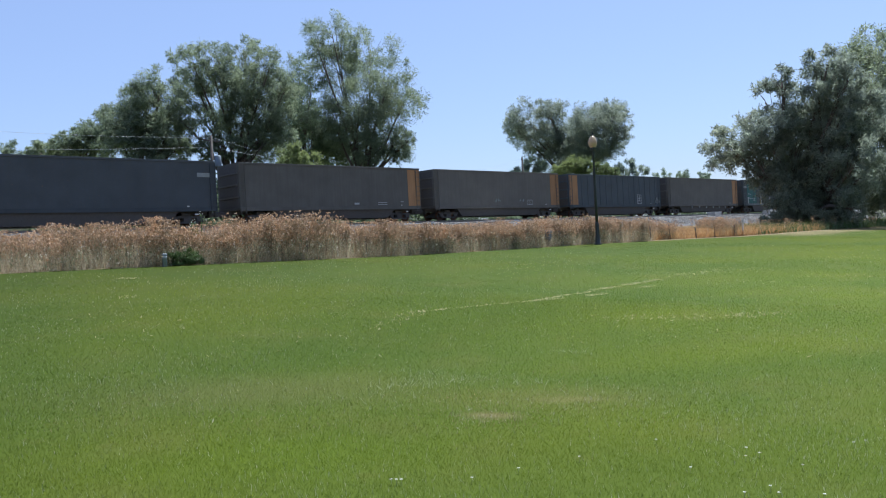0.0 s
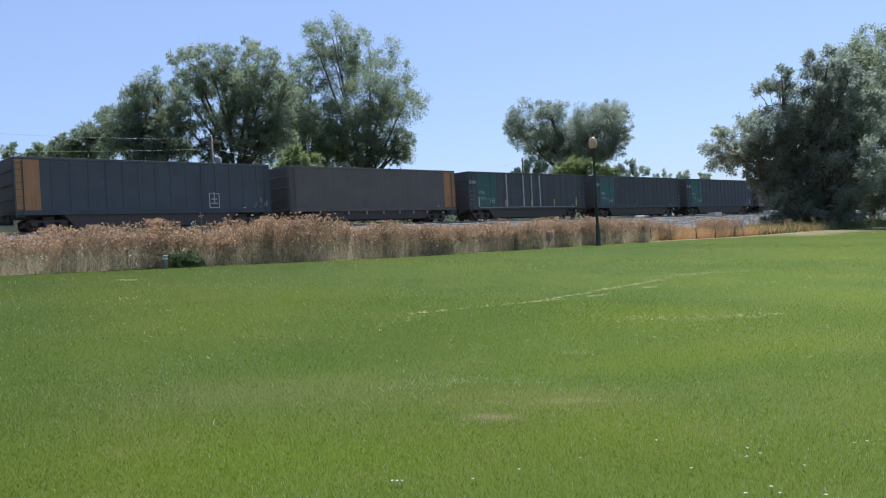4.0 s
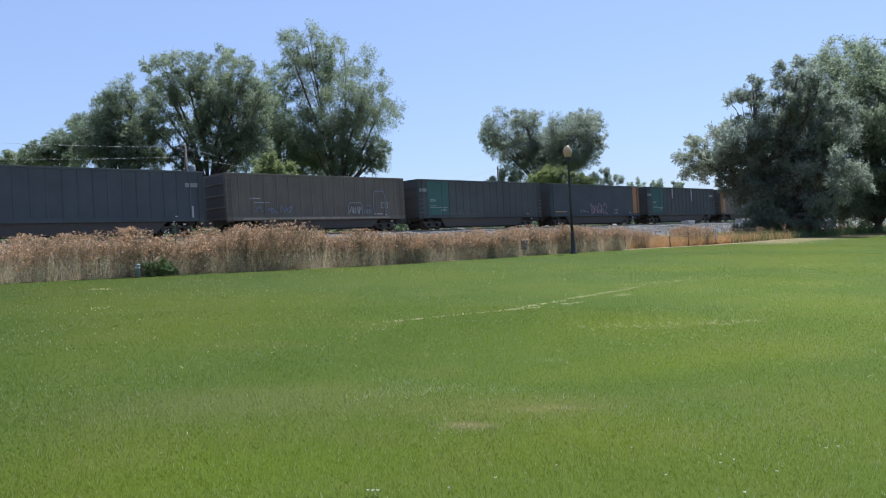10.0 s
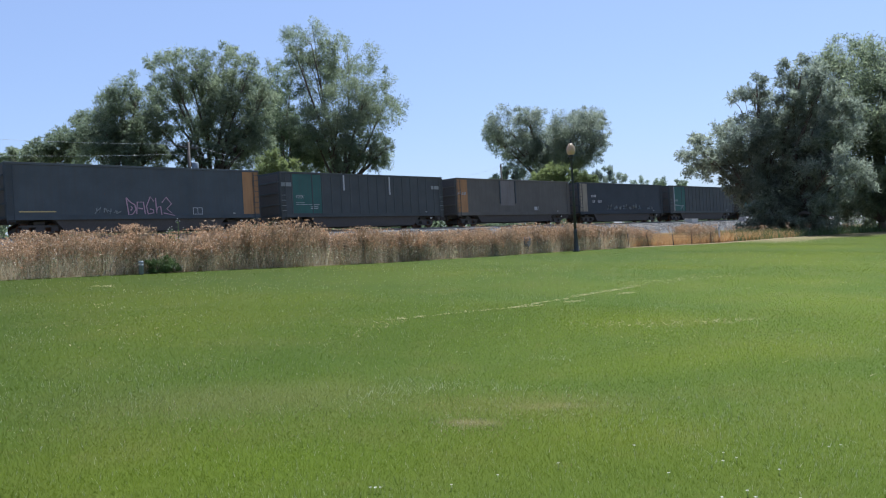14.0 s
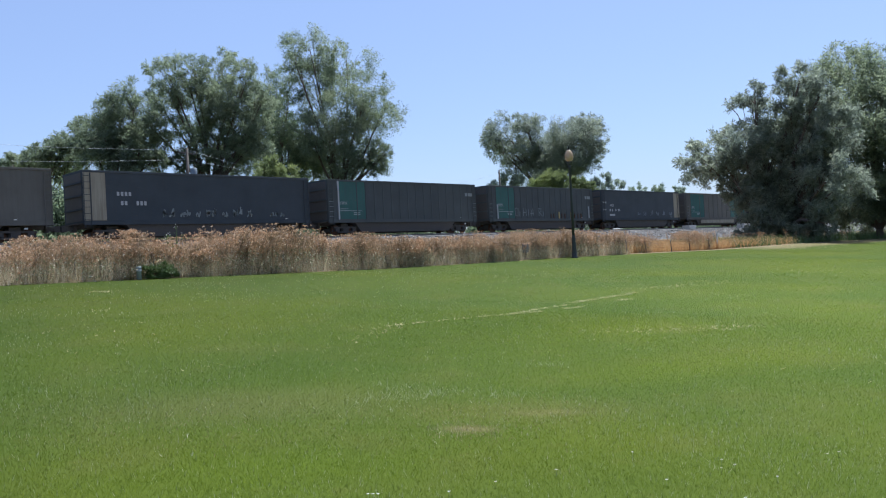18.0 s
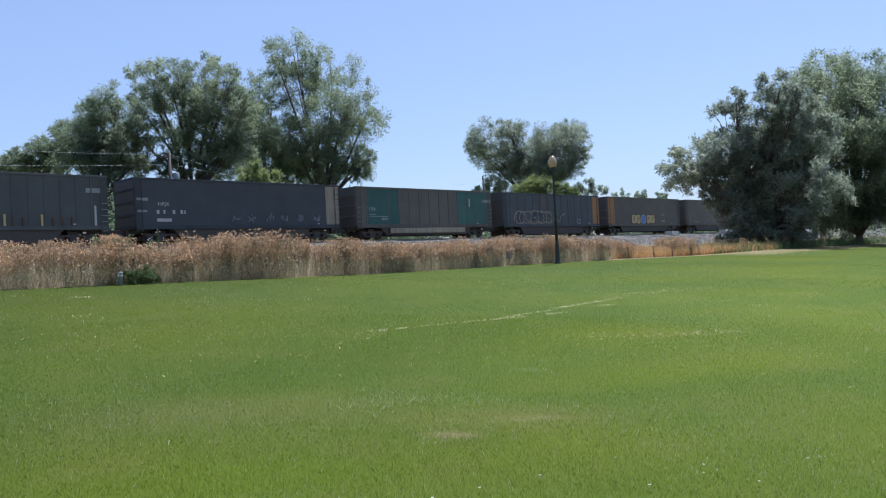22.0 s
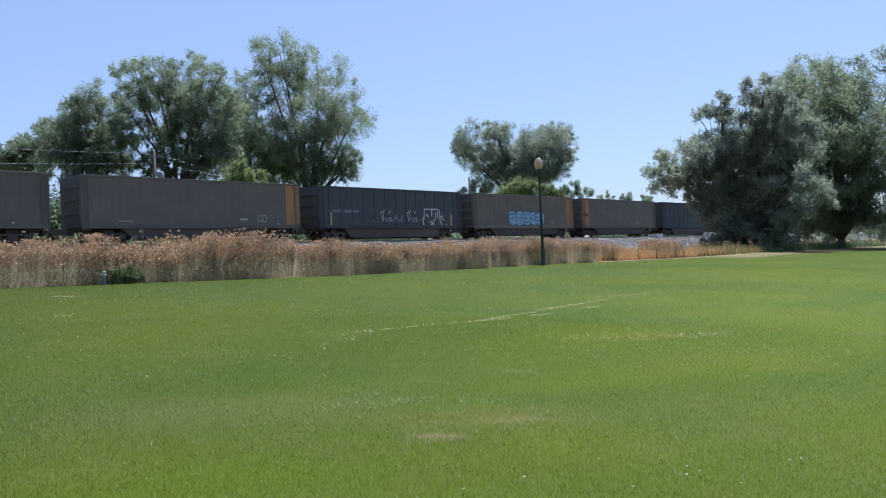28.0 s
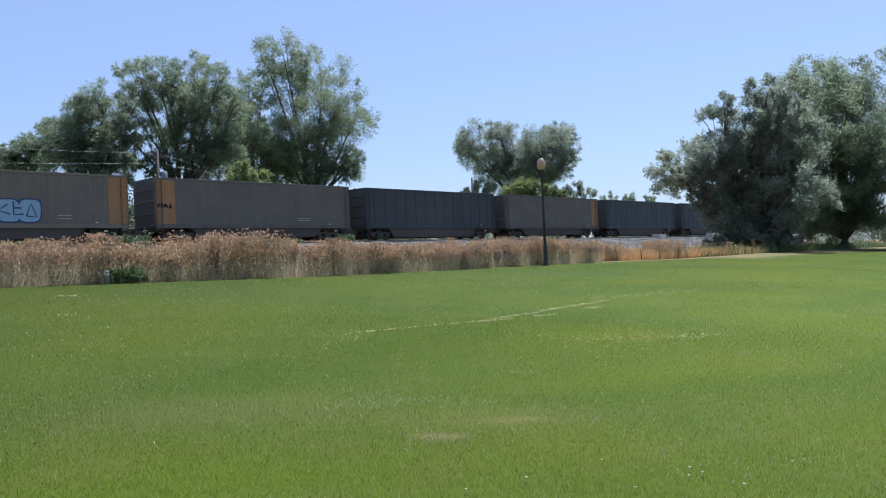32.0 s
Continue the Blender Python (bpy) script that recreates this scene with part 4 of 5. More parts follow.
            railcar(k, "navy", 13, extra=[("bars", tuple((-7.5 + 0.27 * i, 2.38, 0.18, 0.24) for i in (0, 1, 2, 3, 5, 6, 7, 8, 9, 10)), "bluegrey"), post(-7.8, SILL, 2.4, "ochre"), post(7.35, SILL, 2.4, "ochre"),
                    ("scrawl", 91, -3.2, 1.42, 1.1, 0.7, 4, "bluegrey", 0.08), ("figure", "script", -2.0, 1.5, 1.15, 1.0, "white", 0.10), ("scrawl", 92, -0.5, 1.5, 1.4, 1.0, 4, "bluegrey", 0.08), ("figure", "script", 1.35, 1.5, 1.2, 0.95, "white", 0.10), ("figure", "wagon", 3.4, 1.32, 1.5, 1.35, "white", 0.15)])
        elif k == 21:
            railcar(k, "dun", 0, "", "orange", [("blobs", 101, -3.2, 1.35, 6.3, 1.5, 5, "sky_spray", "ink_spray"), ("figure", "fat_lines", -3.2, 1.42, 1.4, 1.15, "ink_spray", 0.1), ("bars", ((4.2, 1.6, 0.9, 0.04), (4.2, 1.8, 0.9, 0.04)))])
        elif k == 22:
            railcar(k, "grey", 0, "orange", "", [("scrawl", 111, -8.85, 2.4, 1.2, 0.5, 4, "black_spray", 0.06), ("bars", ((3.4, 1.65, 1.2, 0.04), (3.4, 1.8, 1.2, 0.04)))])
        else:
            railcar(k, ("grey", "slate", "navy")[k % 3], 13 if k % 3 else 0, "", "orange" if k % 3 == 0 else "", [])


train()

# ---- trees ----
def tree(name, base, lobes, leaves, size, mat, label, category="tree", droop=0.15, trunk_r=0.35, bark="bark", seed=1, gap=0.0, flat=0.85, stems=1):
    """A tapered trunk with limbs that reach into the crown's lobes, and a crown of many small drooping leaves."""
    rng = np.random.default_rng(seed)
    rnd = random.Random(seed)
    t = thing(name, label, category)
    bx, by = base
    bz = float(ground_z(bx, by)) - 0.05
    t.location = (bx, by, bz)
    C = np.array([(x - bx, y - by, z - bz) for x, y, z, *_ in lobes])
    R = np.array([l[3] for l in lobes])
    low = (C[:, 2] - R).min()
    bm = bmesh.new()
    mid = C.mean(0)
    fork = Vector((mid[0] * 0.25, mid[1] * 0.25, min(max(0.8, min(low + 1.0, mid[2] * 0.4)), mid[2] * 0.6)))
    rough = min(1.0, mid[2] / 3)
    for s in range(stems):
        off = Vector((rnd.uniform(-0.5, 0.5), rnd.uniform(-0.5, 0.5), 0)) * (stems > 1)
        tube(bm, [off, off * 0.9 + Vector((0, 0, 0.25)), (off + fork) * 0.55, fork + off * 0.3], [trunk_r * 1.35, trunk_r, trunk_r * 0.85, trunk_r * 0.7], 9)
    for c, r in zip(C, R):
        c = Vector(c)
        bend = fork.lerp(c, 0.5) + Vector((rnd.uniform(-0.6, 0.6), rnd.uniform(-0.6, 0.6), rnd.uniform(0.0, 0.8))) * rough
        rr = trunk_r * 0.5
        tube(bm, [fork, fork.lerp(bend, 0.5), bend, bend.lerp(c, 0.6), c], [rr, rr * 0.75, rr * 0.55, rr * 0.4, rr * 0.22], 6)
        for j in range(7):
            d = Vector((rnd.gauss(0, 1), rnd.gauss(0, 1), rnd.gauss(0.3, 1))).normalized()
            p = bend.lerp(c, rnd.uniform(0.2, 1.0))
            q = c + d * r * 0.62
            tube(bm, [p, p.lerp(q, 0.5) + Vector((0, 0, 0.15 * r)), q], [rr * 0.15, rr * 0.09, 0.010], 4, False)
    part("trunk", bm, bark, t)
    # leaves: small clumps over each lobe, drooping sprays within each clump
    spray_o, spray_d, spray_r = [], [], []
    for c, r in zip(C, R):
        m = max(16, int(26 * (r / 2.5) ** 1.5))
        d = rng.normal(size=(m, 3))
        d /= np.linalg.norm(d, axis=1)[:, None]
        o = np.repeat(c + d * (r * rng.uniform(0.2, 0.95, m) ** 0.6)[:, None] * (1, 1, flat), 9, 0)
        out = np.repeat(d, 9, 0) * 0.7 + rng.normal(size=(9 * m, 3)) * 0.75 + (0, 0, 0.25 - droop)
        spray_o.append(o)
        spray_d.append(out / np.linalg.norm(out, axis=1)[:, None])
        spray_r.append(np.repeat(0.36 * r * rng.uniform(0.55, 1.3, m), 9))
    so, sd, sr = np.concatenate(spray_o), np.concatenate(spray_d), np.concatenate(spray_r)
    pick = rng.choice(len(so), leaves, p=sr ** 1.4 / (sr ** 1.4).sum())
    f = rng.random(leaves)[:, None] ** 0.8
    reach = sr[pick][:, None]
    P = so[pick] + sd[pick] * f * reach + rng.normal(size=(leaves, 3)) * reach * (0.24 - 0.12 * f) - (0, 0, droop * 0.6) * f ** 2 * reach
    P[:, 2] = np.maximum(P[:, 2], 0.1)
    u = rng.normal(size=(leaves, 3)) * 0.75 + sd[pick] * 0.8
    u[:, 2] -= droop * 1.6
    u /= np.linalg.norm(u, axis=1)[:, None]
    v = np.cross(u, rng.normal(size=(leaves, 3)))
    v /= np.linalg.norm(v, axis=1)[:, None] + 1e-9
    L = size * rng.uniform(0.6, 1.5, leaves)[:, None]
    W = L * 0.32
    blade = np.stack([P - v * W * 0.5, P + v * W * 0.5, P + u * L], 1).reshape(-1, 3)
    part("crown", arrays("crown", blade, np.arange(3 * leaves).reshape(-1, 3), mat), None, t)
    return t


def trees():
    tall = [(54.3, 71.9, 24.9, 2.9), (58.8, 71.1, 23.2, 3.1), (57.5, 66.9, 19, 3.3), (55.8, 73.4, 21.6, 3.3), (55.6, 69.6, 16.9, 3.6), (59.5, 67, 17.1, 2.9), (59.6, 69.7, 13.3, 2.5), (53.5, 71.8, 15.9, 2.9), (55.9, 70.8, 12.9, 3.2), (51.5, 70.9, 23, 1.5), (57.8, 70.6, 15, 2.6), (54.6, 71.8, 13.7, 2.6), (57, 68.6, 11.7, 2.1), (55.2, 67.8, 11.7, 1.7), (56.4, 66.7, 12.5, 1.7), (57.4, 65.6, 13.4, 1.4), (57.6, 65.7, 11.9, 1.2), (57.0, 66.4, 11.1, 0.9), (58.3, 65.0, 12.9, 1.0), (54.0, 68.6, 12.9, 1.8), (52.5, 69.5, 14.0, 1.6)]
    broad = [(37.6, 71.5, 19.9, 2.3), (39.8, 70.5, 20.3, 2), (43.3, 71.5, 21.6, 2), (43.4, 67.2, 19.7, 2.1), (37.9, 73.3, 16.9, 2.2), (41.8, 71.9, 17.3, 3.1), (42.5, 68.3, 15.2, 2.8), (38.3, 70, 13.6, 2), (43.3, 68.3, 12.7, 2.5), (42.8, 70.9, 12, 2.5), (40, 72, 19.1, 2.2), (42.1, 68.3, 17.8, 2.7), (45.1, 68.1, 18.1, 2), (42.4, 71.2, 14.5, 2.8), (38, 72.2, 18.4, 1.9), (35.6, 70.5, 14.3, 0.9), (36.5, 70.4, 12.0, 1.2), (37.8, 69.8, 11.6, 1.3), (39.2, 69.0, 11.9, 1.5), (40.9, 67.9, 12.2, 1.6), (42.7, 66.8, 12.6, 1.6), (43.2, 66.1, 14.4, 1.6), (43.5, 65.4, 16.7, 1.4)]
    middle = [(33.6, 70.3, 16.4, 2.5), (31.8, 72, 14.9, 2.8), (35.9, 73.2, 14.4, 2.3), (30.7, 74.3, 13.7, 2.5), (32.1, 71.1, 12.2, 2.4), (35.2, 71.5, 11.5, 2.2), (33.4, 72.6, 15.7, 2.4), (30.7, 72, 12.3, 2.2), (34.9, 73.3, 13.1, 2.5), (32.1, 70.2, 12.9, 1.5), (33.5, 69.7, 11.8, 1.4), (32.4, 70.3, 11.4, 1.5), (30.9, 70.6, 13.5, 1.3), (34.7, 69.1, 11.7, 1.2)]
    low = [(30.8, 82.2, 13.4, 1.8), (28.4, 81.2, 12.9, 1.4), (27.5, 83.5, 12.7, 1.1), (31, 78.4, 13.4, 2), (29.3, 81.3, 12.4, 1.6), (30.7, 79.8, 12.1, 1.7), (25.1, 83.5, 12.3, 1.3), (26.8, 78.9, 12.4, 0.9), (28.3, 78.3, 12.9, 1.0), (29.9, 77.6, 13.3, 1.1), (31.4, 76.9, 13.9, 1.3), (32.4, 76.4, 14.6, 1.3), (30.7, 77.4, 12.6, 1.3), (33.1, 76.4, 13.1, 1.6), (29.1, 78.1, 12.3, 1.0)]
    behind = [(55.1, 79.7, 22.2, 2.4), (55, 79.8, 17.8, 3.2), (55.2, 78.6, 14.3, 3.3), (53.1, 79.2, 19.2, 2.3), (56.4, 76.1, 12.9, 2.9), (53.2, 79.5, 16.1, 2.9), (52.5, 80, 13.4, 2.5), (55.3, 76.8, 16.6, 2.4), (51.8, 75.2, 12.9, 2.1), (52.7, 74.2, 14.7, 2.1), (51.6, 74.6, 16.9, 1.7), (53.8, 73.8, 12.8, 2.1), (55.7, 72.5, 12.1, 1.8), (52.4, 73.5, 19.5, 1.5)]
    tree("willow_tree", (55.6, 70.0), tall, 110000, 0.2, "willow", "tall grey-green willow with open limbs behind the track", seed=1, trunk_r=0.42, stems=2)
    tree("willow_tree", (40.6, 70.5), broad, 110000, 0.195, "willow", "broad grey-green willow with open limbs behind the track", seed=2, trunk_r=0.4, stems=2)
    tree("willow_tree", (33.0, 71.8), middle, 80000, 0.195, "willow", "lower rounded grey-green willow behind the track", seed=3)
    tree("willow_tree", (28.5, 81.5), low, 42000, 0.21, "willow", "small green tree at the end of the row", seed=4, trunk_r=0.25)
    tree("elm_tree", (55.0, 79.0), behind, 62000, 0.215, "elm", "dark green tree standing between the willows", seed=5, trunk_r=0.38, droop=0.2)
    tree("shrub", (41.4, 61.9), [(41.5, 61.3, 10.2, 1.2), (40.6, 61.7, 9.5, 1.3), (42.2, 60.6, 9.4, 1.2)], 6000, 0.24, "lime", "yellow-green bush beside the utility pole", "shrub", seed=6, trunk_r=0.12, droop=-0.1)
    tree("willow_tree", (100.5, 75.5), [(96.4, 80.6, 20, 3.2), (96.3, 82.8, 19.1, 2.1), (96.5, 81.7, 17.1, 2.2), (101, 71.3, 17.1, 4), (97.1, 77.1, 20.7, 2.7), (100.9, 76.9, 17.2, 3.8), (99.5, 71.6, 19.2, 3.2), (104.6, 71.3, 19.9, 2.9), (105, 70.5, 16.4, 2.1), (97.4, 78.1, 16.2, 3.1), (100.5, 72.6, 15.3, 4.2), (98.1, 75.6, 14, 3.4), (96.2, 78.4, 16.3, 2.0), (97.9, 76.7, 14.5, 2.4), (99.7, 74.3, 14.5, 2.5), (101.4, 72.0, 14.4, 2.3), (102.8, 69.9, 14.7, 1.8), (103.4, 68.6, 16.9, 1.5), (94.1, 80.7, 18.0, 1.3), (101.4, 70.6, 20.4, 1.5), (102.7, 69.0, 19.5, 1.5), (96.8, 76.6, 21.0, 1.7)], 140000, 0.23, "silver", "round-headed grey-green willow alone behind the track", seed=7, trunk_r=0.45)
    tree("shrub", (94.0, 68.3), [(93, 68.9, 11.3, 1.7), (92.4, 71.4, 11, 1.6), (94.6, 66.7, 10.7, 1.7), (96.2, 65.6, 10.1, 1.1), (91.4, 70.8, 10.9, 1.4), (92.5, 69.4, 11.1, 1.6), (93.5, 68.0, 11.0, 1.6), (94.6, 66.6, 10.5, 1.4), (95.5, 65.3, 10.0, 0.9)], 30000, 0.22, "lime", "wide yellow-green bush in front of a willow", "shrub", seed=8, trunk_r=0.14, droop=-0.2)
    # the next five take the leaves lightened in place of haze
    tree("shrub", (98.8, 64.8), [(99, 64.9, 10.8, 1.35), (99.2, 63.5, 10.0, 1.3), (98.2, 65.7, 10.1, 1.3)], 7000, 0.22, "hazed", "feathery thin green shrub behind the track", "shrub", seed=9, trunk_r=0.1, droop=-0.7)
    tree("shrub", (94.0, 79.0), [(94.6, 78.2, 12.4, 1.8), (93.2, 79.8, 12, 1.2)], 3800, 0.34, "hazed", "dark green bush by the far utility pole", "shrub", seed=13, trunk_r=0.12, droop=0)
    tree("distant_tree", (222.5, 134.8), [(223.7, 134.3, 19.4, 1.9), (221.1, 135.7, 18.8, 1.5)], 1800, 0.5, "hazed", "small pale green tree in the distance", seed=10, trunk_r=0.25)
    tree("distant_tree", (229.5, 131.1), [(229.4, 131.2, 19.2, 1.9)], 1400, 0.55, "hazed", "small pale green tree in the distance", seed=11, trunk_r=0.25)
    tree("distant_tree", (223.6, 121.6), [(223.6, 121.6, 17.9, 1.5)], 1300, 0.55, "hazed", "small dark green tree in the distance", seed=12, trunk_r=0.25)
    tree("willow_tree", (59.8, 24.6), [(58.8, 30, 8.2, 1.9), (57.3, 26.5, 8.9, 1.9), (58.6, 28.5, 6.7, 1.7), (60.2, 27.4, 10.9, 1.7), (59.5, 25.9, 8, 2.6), (59, 25.6, 12.1, 1.1), (61.1, 23.9, 10.3, 2.9), (60.7, 24, 7, 2.9), (59.7, 22.6, 12.8, 1.7), (58.9, 26.2, 5.2, 2), (60.8, 24.4, 4.2, 2.7), (57.8, 20.6, 5.3, 2), (61.1, 21.9, 8.4, 2.6), (60.8, 24.3, 2.7, 2), (58.3, 24.9, 3.2, 1.9), (59.8, 22.9, 2.9, 1.7), (56.9, 25.5, 2.9, 1.4), (60.1, 21.6, 6.6, 1.8), (59.6, 23.0, 5.5, 1.8), (59.7, 22.1, 8.6, 1.7), (60.2, 20.3, 9.0, 1.8), (60.6, 20.3, 5.3, 1.7), (58.8, 24.8, 6.9, 1.6), (58.0, 26.8, 5.6, 1.2), (58.5, 25.8, 4.9, 1.4), (59.0, 24.8, 3.6, 1.4), (59.5, 23.6, 2.7, 1.2), (57.6, 27.4, 7.1, 1.1), (56.8, 28.9, 7.6, 0.8), (60.1, 21.7, 4.0, 1.5), (59.8, 22.7, 2.7, 1.2), (59.0, 23.1, 10.7, 1.2), (59.6, 21.3, 11.4, 1.4), (57.6, 23.0, 2.1, 0.9), (58.0, 22.0, 1.9, 0.9), (57.1, 24.1, 2.8, 0.9), (58.3, 21.0, 2.6, 0.9), (56.7, 25.0, 3.4, 0.9)], 175000, 0.2, "silver", "large drooping willow at the edge of the lawn", seed=14, trunk_r=0.5, stems=2)
    tree("willow_tree", (71.5, 21.6), [(71.2, 24.1, 13.5, 3.4), (72.2, 23.4, 15.0, 2.3), (70.2, 20.2, 14.7, 2.4), (68.3, 20.4, 10.8, 3.7), (71, 22.2, 7.7, 3.8), (68.9, 20.5, 4.6, 2.7), (73.1, 18, 13.4, 3.9), (70.9, 17.7, 8.4, 4), (71.5, 18.1, 4.6, 3.3), (73.1, 23.6, 3.6, 2.4), (71.6, 24.5, 4.4, 2.2), (72.2, 24, 5.7, 2.3), (71.1, 21.8, 4.3, 2.3), (73.8, 20.8, 3, 2.3), (70.5, 21.8, 7.0, 2.1), (70.9, 20.8, 4.9, 1.6), (70.3, 21.6, 10.1, 2.1), (70.4, 22.8, 4.0, 1.2), (70.9, 21.1, 3.7, 1.2), (69.5, 22.9, 12.5, 1.5), (70.5, 19.9, 12.1, 2.0), (71.3, 18.7, 8.5, 2.2), (71.6, 18.6, 4.9, 1.8)], 140000, 0.22, "willow", "tall spreading willow at the edge of the lawn", seed=15, trunk_r=0.38, stems=1)


trees()


def thicket():
    """Dark brush that fills the foot of the tree row behind the track."""
    rng = np.random.default_rng(77)
    cx = np.concatenate([rng.uniform(22, 62, 130), rng.uniform(62, 150, 80), rng.uniform(20, 150, 170), rng.uniform(22, 62, 210)])
    cy = np.concatenate([rng.uniform(63.5, 68, 210), rng.uniform(61.8, 63.5, 170), rng.uniform(66, 72, 210)])
    cz = ground_z(cx, cy) + np.concatenate([rng.uniform(0.4, 4.2, 210), rng.uniform(0.2, 1.9, 170), rng.uniform(1.0, 4.6, 210)])
    n = len(cx)
    r = np.concatenate([rng.uniform(0.7, 1.5, 380), rng.uniform(0.9, 1.4, 210)])
    per = 240
    c = np.repeat(np.stack([cx, cy, cz], -1), per, 0) + rng.normal(size=(n * per, 3)) * np.repeat(r, per)[:, None] * 0.6
    c[:, 2] = np.maximum(c[:, 2], ground_z(c[:, 0], c[:, 1]) + 0.05)
    flakes("thicket", c, rng.uniform(0.09, 0.2, n * per), "elm", "dark green brush at the foot of the trees", "thicket", 78)


# ---- dry weeds between the lawn and the railway bank ----
def weeds():
    rng = np.random.default_rng(21)
    n, clumps = 10500, 1700
    cx = rng.uniform(2.5, 66, clumps)
    cy = np.where(cx > 32.6, 21.35, 20.55) + 5.6 * rng.random(clumps) ** 1.7
    tall = rng.uniform(0.82, 1.12, clumps)
    who = rng.integers(0, clumps, n)
    off = rng.normal(0, 0.17, (n, 2))
    x, y = cx[who] + off[:, 0], np.maximum(cy[who] + off[:, 1], 20.4)
    dome = tall[who] * (1.03 - 1.6 * (off ** 2).sum(1))
    # thinner past the street lamp, with open grassy gaps
    thin = np.interp(x - 1.4 * (y - 20.5), (2, 30.2, 30.6, 31.8, 32.4, 34.6, 35.2, 36.0, 38.6, 39.2, 41.6, 42.2, 66), (1, 1, 0.35, 0.35, 1, 1, 0.3, 0.02, 0.02, 0.5, 0.5, 0.03, 0.03))
    keep = (rng.random(n) < thin) & (dome > 0.3)
    x, y, dome = x[keep], y[keep], dome[keep]
    n = len(x)
    crest = np.interp(x, (3, 7.2, 8.0, 10.2, 11.2, 12.2, 13.8, 15.4, 18.2, 22, 24, 25.6, 28.2, 30.2, 34.3, 36.3, 43.3, 66), (0.95, 1.0, 1.12, 1.28, 0.98, 1.15, 1.46, 1.36, 1.12, 0.92, 1.1, 0.9, 1.26, 0.95, 1.2, 0.75, 1.05, 0.85))
    swell = np.array([noise.noise((px * 1.05, py * 0.9, 3.0)) for px, py in zip(x, y)])
    h = crest * dome * rng.uniform(0.76, 1.0, n) * (0.97 + 0.35 * swell)
    h = np.minimum(h, crest * rng.uniform(0.94, 1.03, n))
    z = ground_z(x, y)
    # stalks: slim three-sided spikes, main stem and rising side branches
    lean = rng.normal(0, 0.07, (n, 2)) * h[:, None]
    base = np.stack([x, y, z], -1)
    top = base + np.stack([lean[:, 0], lean[:, 1], h], -1)
    P0, P1, W = [base], [top], [np.full(n, 0.007)]
    tips = [top]
    for j in range(6):
        f = rng.uniform(0.42, 0.85, n)[:, None]
        p = base + (top - base) * f
        a = rng.uniform(0, 2 * np.pi, n)
        q = p + np.stack([np.cos(a) * 0.15, np.sin(a) * 0.15, 0.10 + 0.26 * rng.random(n)], -1) * h[:, None]
        q[:, 2] = np.minimum(q[:, 2], top[:, 2] + 0.01)
        P0.append(p), P1.append(q), W.append(np.full(n, 0.004))
        tips.append(q)
    P0, P1, W = np.concatenate(P0), np.concatenate(P1), np.concatenate(W)
    ring = [np.array((math.cos(t), math.sin(t), 0)) for t in (0, 2.09, 4.19)]
    V = np.stack([P0 + r * W[:, None] for r in ring] + [P1 + r * W[:, None] * 0.5 for r in ring], 1)
    k = len(P0)
    i = np.arange(k)[:, None] * 6
    F = np.concatenate([i + np.array(q) for q in ((0, 1, 4, 3), (1, 2, 5, 4), (2, 0, 3, 5))])
    tagged(new("weed_stalks", arrays("weed_stalks", V.reshape(-1, 3), F, "stalk")), "thick stand of dry straw-coloured weed stalks beside the lawn", "weeds", kind="stuff")
    # flat-topped seed heads, a rusty saucer of flakes on each tip
    tips = np.concatenate(tips)
    m = 6
    wide = np.repeat(rng.uniform(0.022, 0.055, len(tips)), m)
    t, r = rng.uniform(0, 2 * np.pi, len(tips) * m), np.sqrt(rng.random(len(tips) * m))
    c = np.repeat(tips, m, 0) + np.stack([np.cos(t) * r * wide, np.sin(t) * r * wide, rng.normal(0, 0.010, len(t)) - 0.4 * wide * r ** 2], -1)
    flakes("weed_seed_heads", c, rng.uniform(0.012, 0.028, len(c)), "seed", "rust-brown flat seed heads crowning the dry weeds", "weeds", 22)
    # withered leaves and husks along the stems
    g = n * 16
    who = rng.integers(0, n, g)
    c = base[who] + (top[who] - base[who]) * rng.uniform(0.12, 0.8, g)[:, None] + rng.normal(0, 0.07, (g, 3))
    c[:, 2] = np.maximum(c[:, 2], ground_z(c[:, 0], c[:, 1]) + 0.02)
    flakes("weed_dry_leaves", c, rng.uniform(0.012, 0.032, g), "husk", "withered leaves and husks on the weed stalks", "weeds", 23)
    # grey-green leaves low on the stems
    g = n * 18
    who = rng.integers(0, n, g)
    up = rng.random(g) ** 1.4
    c = base[who] + (top[who] - base[who]) * (0.02 + 0.55 * up)[:, None] + rng.normal(0, 0.08, (g, 3))
    c[:, 2] = np.maximum(c[:, 2], ground_z(c[:, 0], c[:, 1]) + 0.02)
    flakes("weed_green_leaves", c, rng.uniform(0.014, 0.034, g), "sage", "grey-green leaves low among the dry weeds", "weeds", 24)


def flakes(name, c, s, mat, label, category, seed, kind="stuff"):
    rng = np.random.default_rng(seed)
    n = len(c)
    u = rng.normal(size=(n, 3))
    u /= np.linalg.norm(u, axis=1)[:, None]
    v = np.cross(u, rng.normal(size=(n, 3)))
    v /= np.linalg.norm(v, axis=1)[:, None] + 1e-9
    s = s[:, None]
    V = np.stack([c - u * s - v * s * 0.6, c - u * s + v * s * 0.6, c + u * s], 1).reshape(-1, 3)
    return tagged(new(name, arrays(name, V, np.arange(3 * n).reshape(-1, 3), mat)), label, category, kind=kind)


thicket()
weeds()


def dry_grass():
    rng = np.random.default_rng(31)
    n = 26000
    x, y = np.where(rng.random(n) < 0.75, rng.uniform(32, 48, n), rng.uniform(40, 54, n)), 21.22 + 8 * rng.random(n) ** 1.5
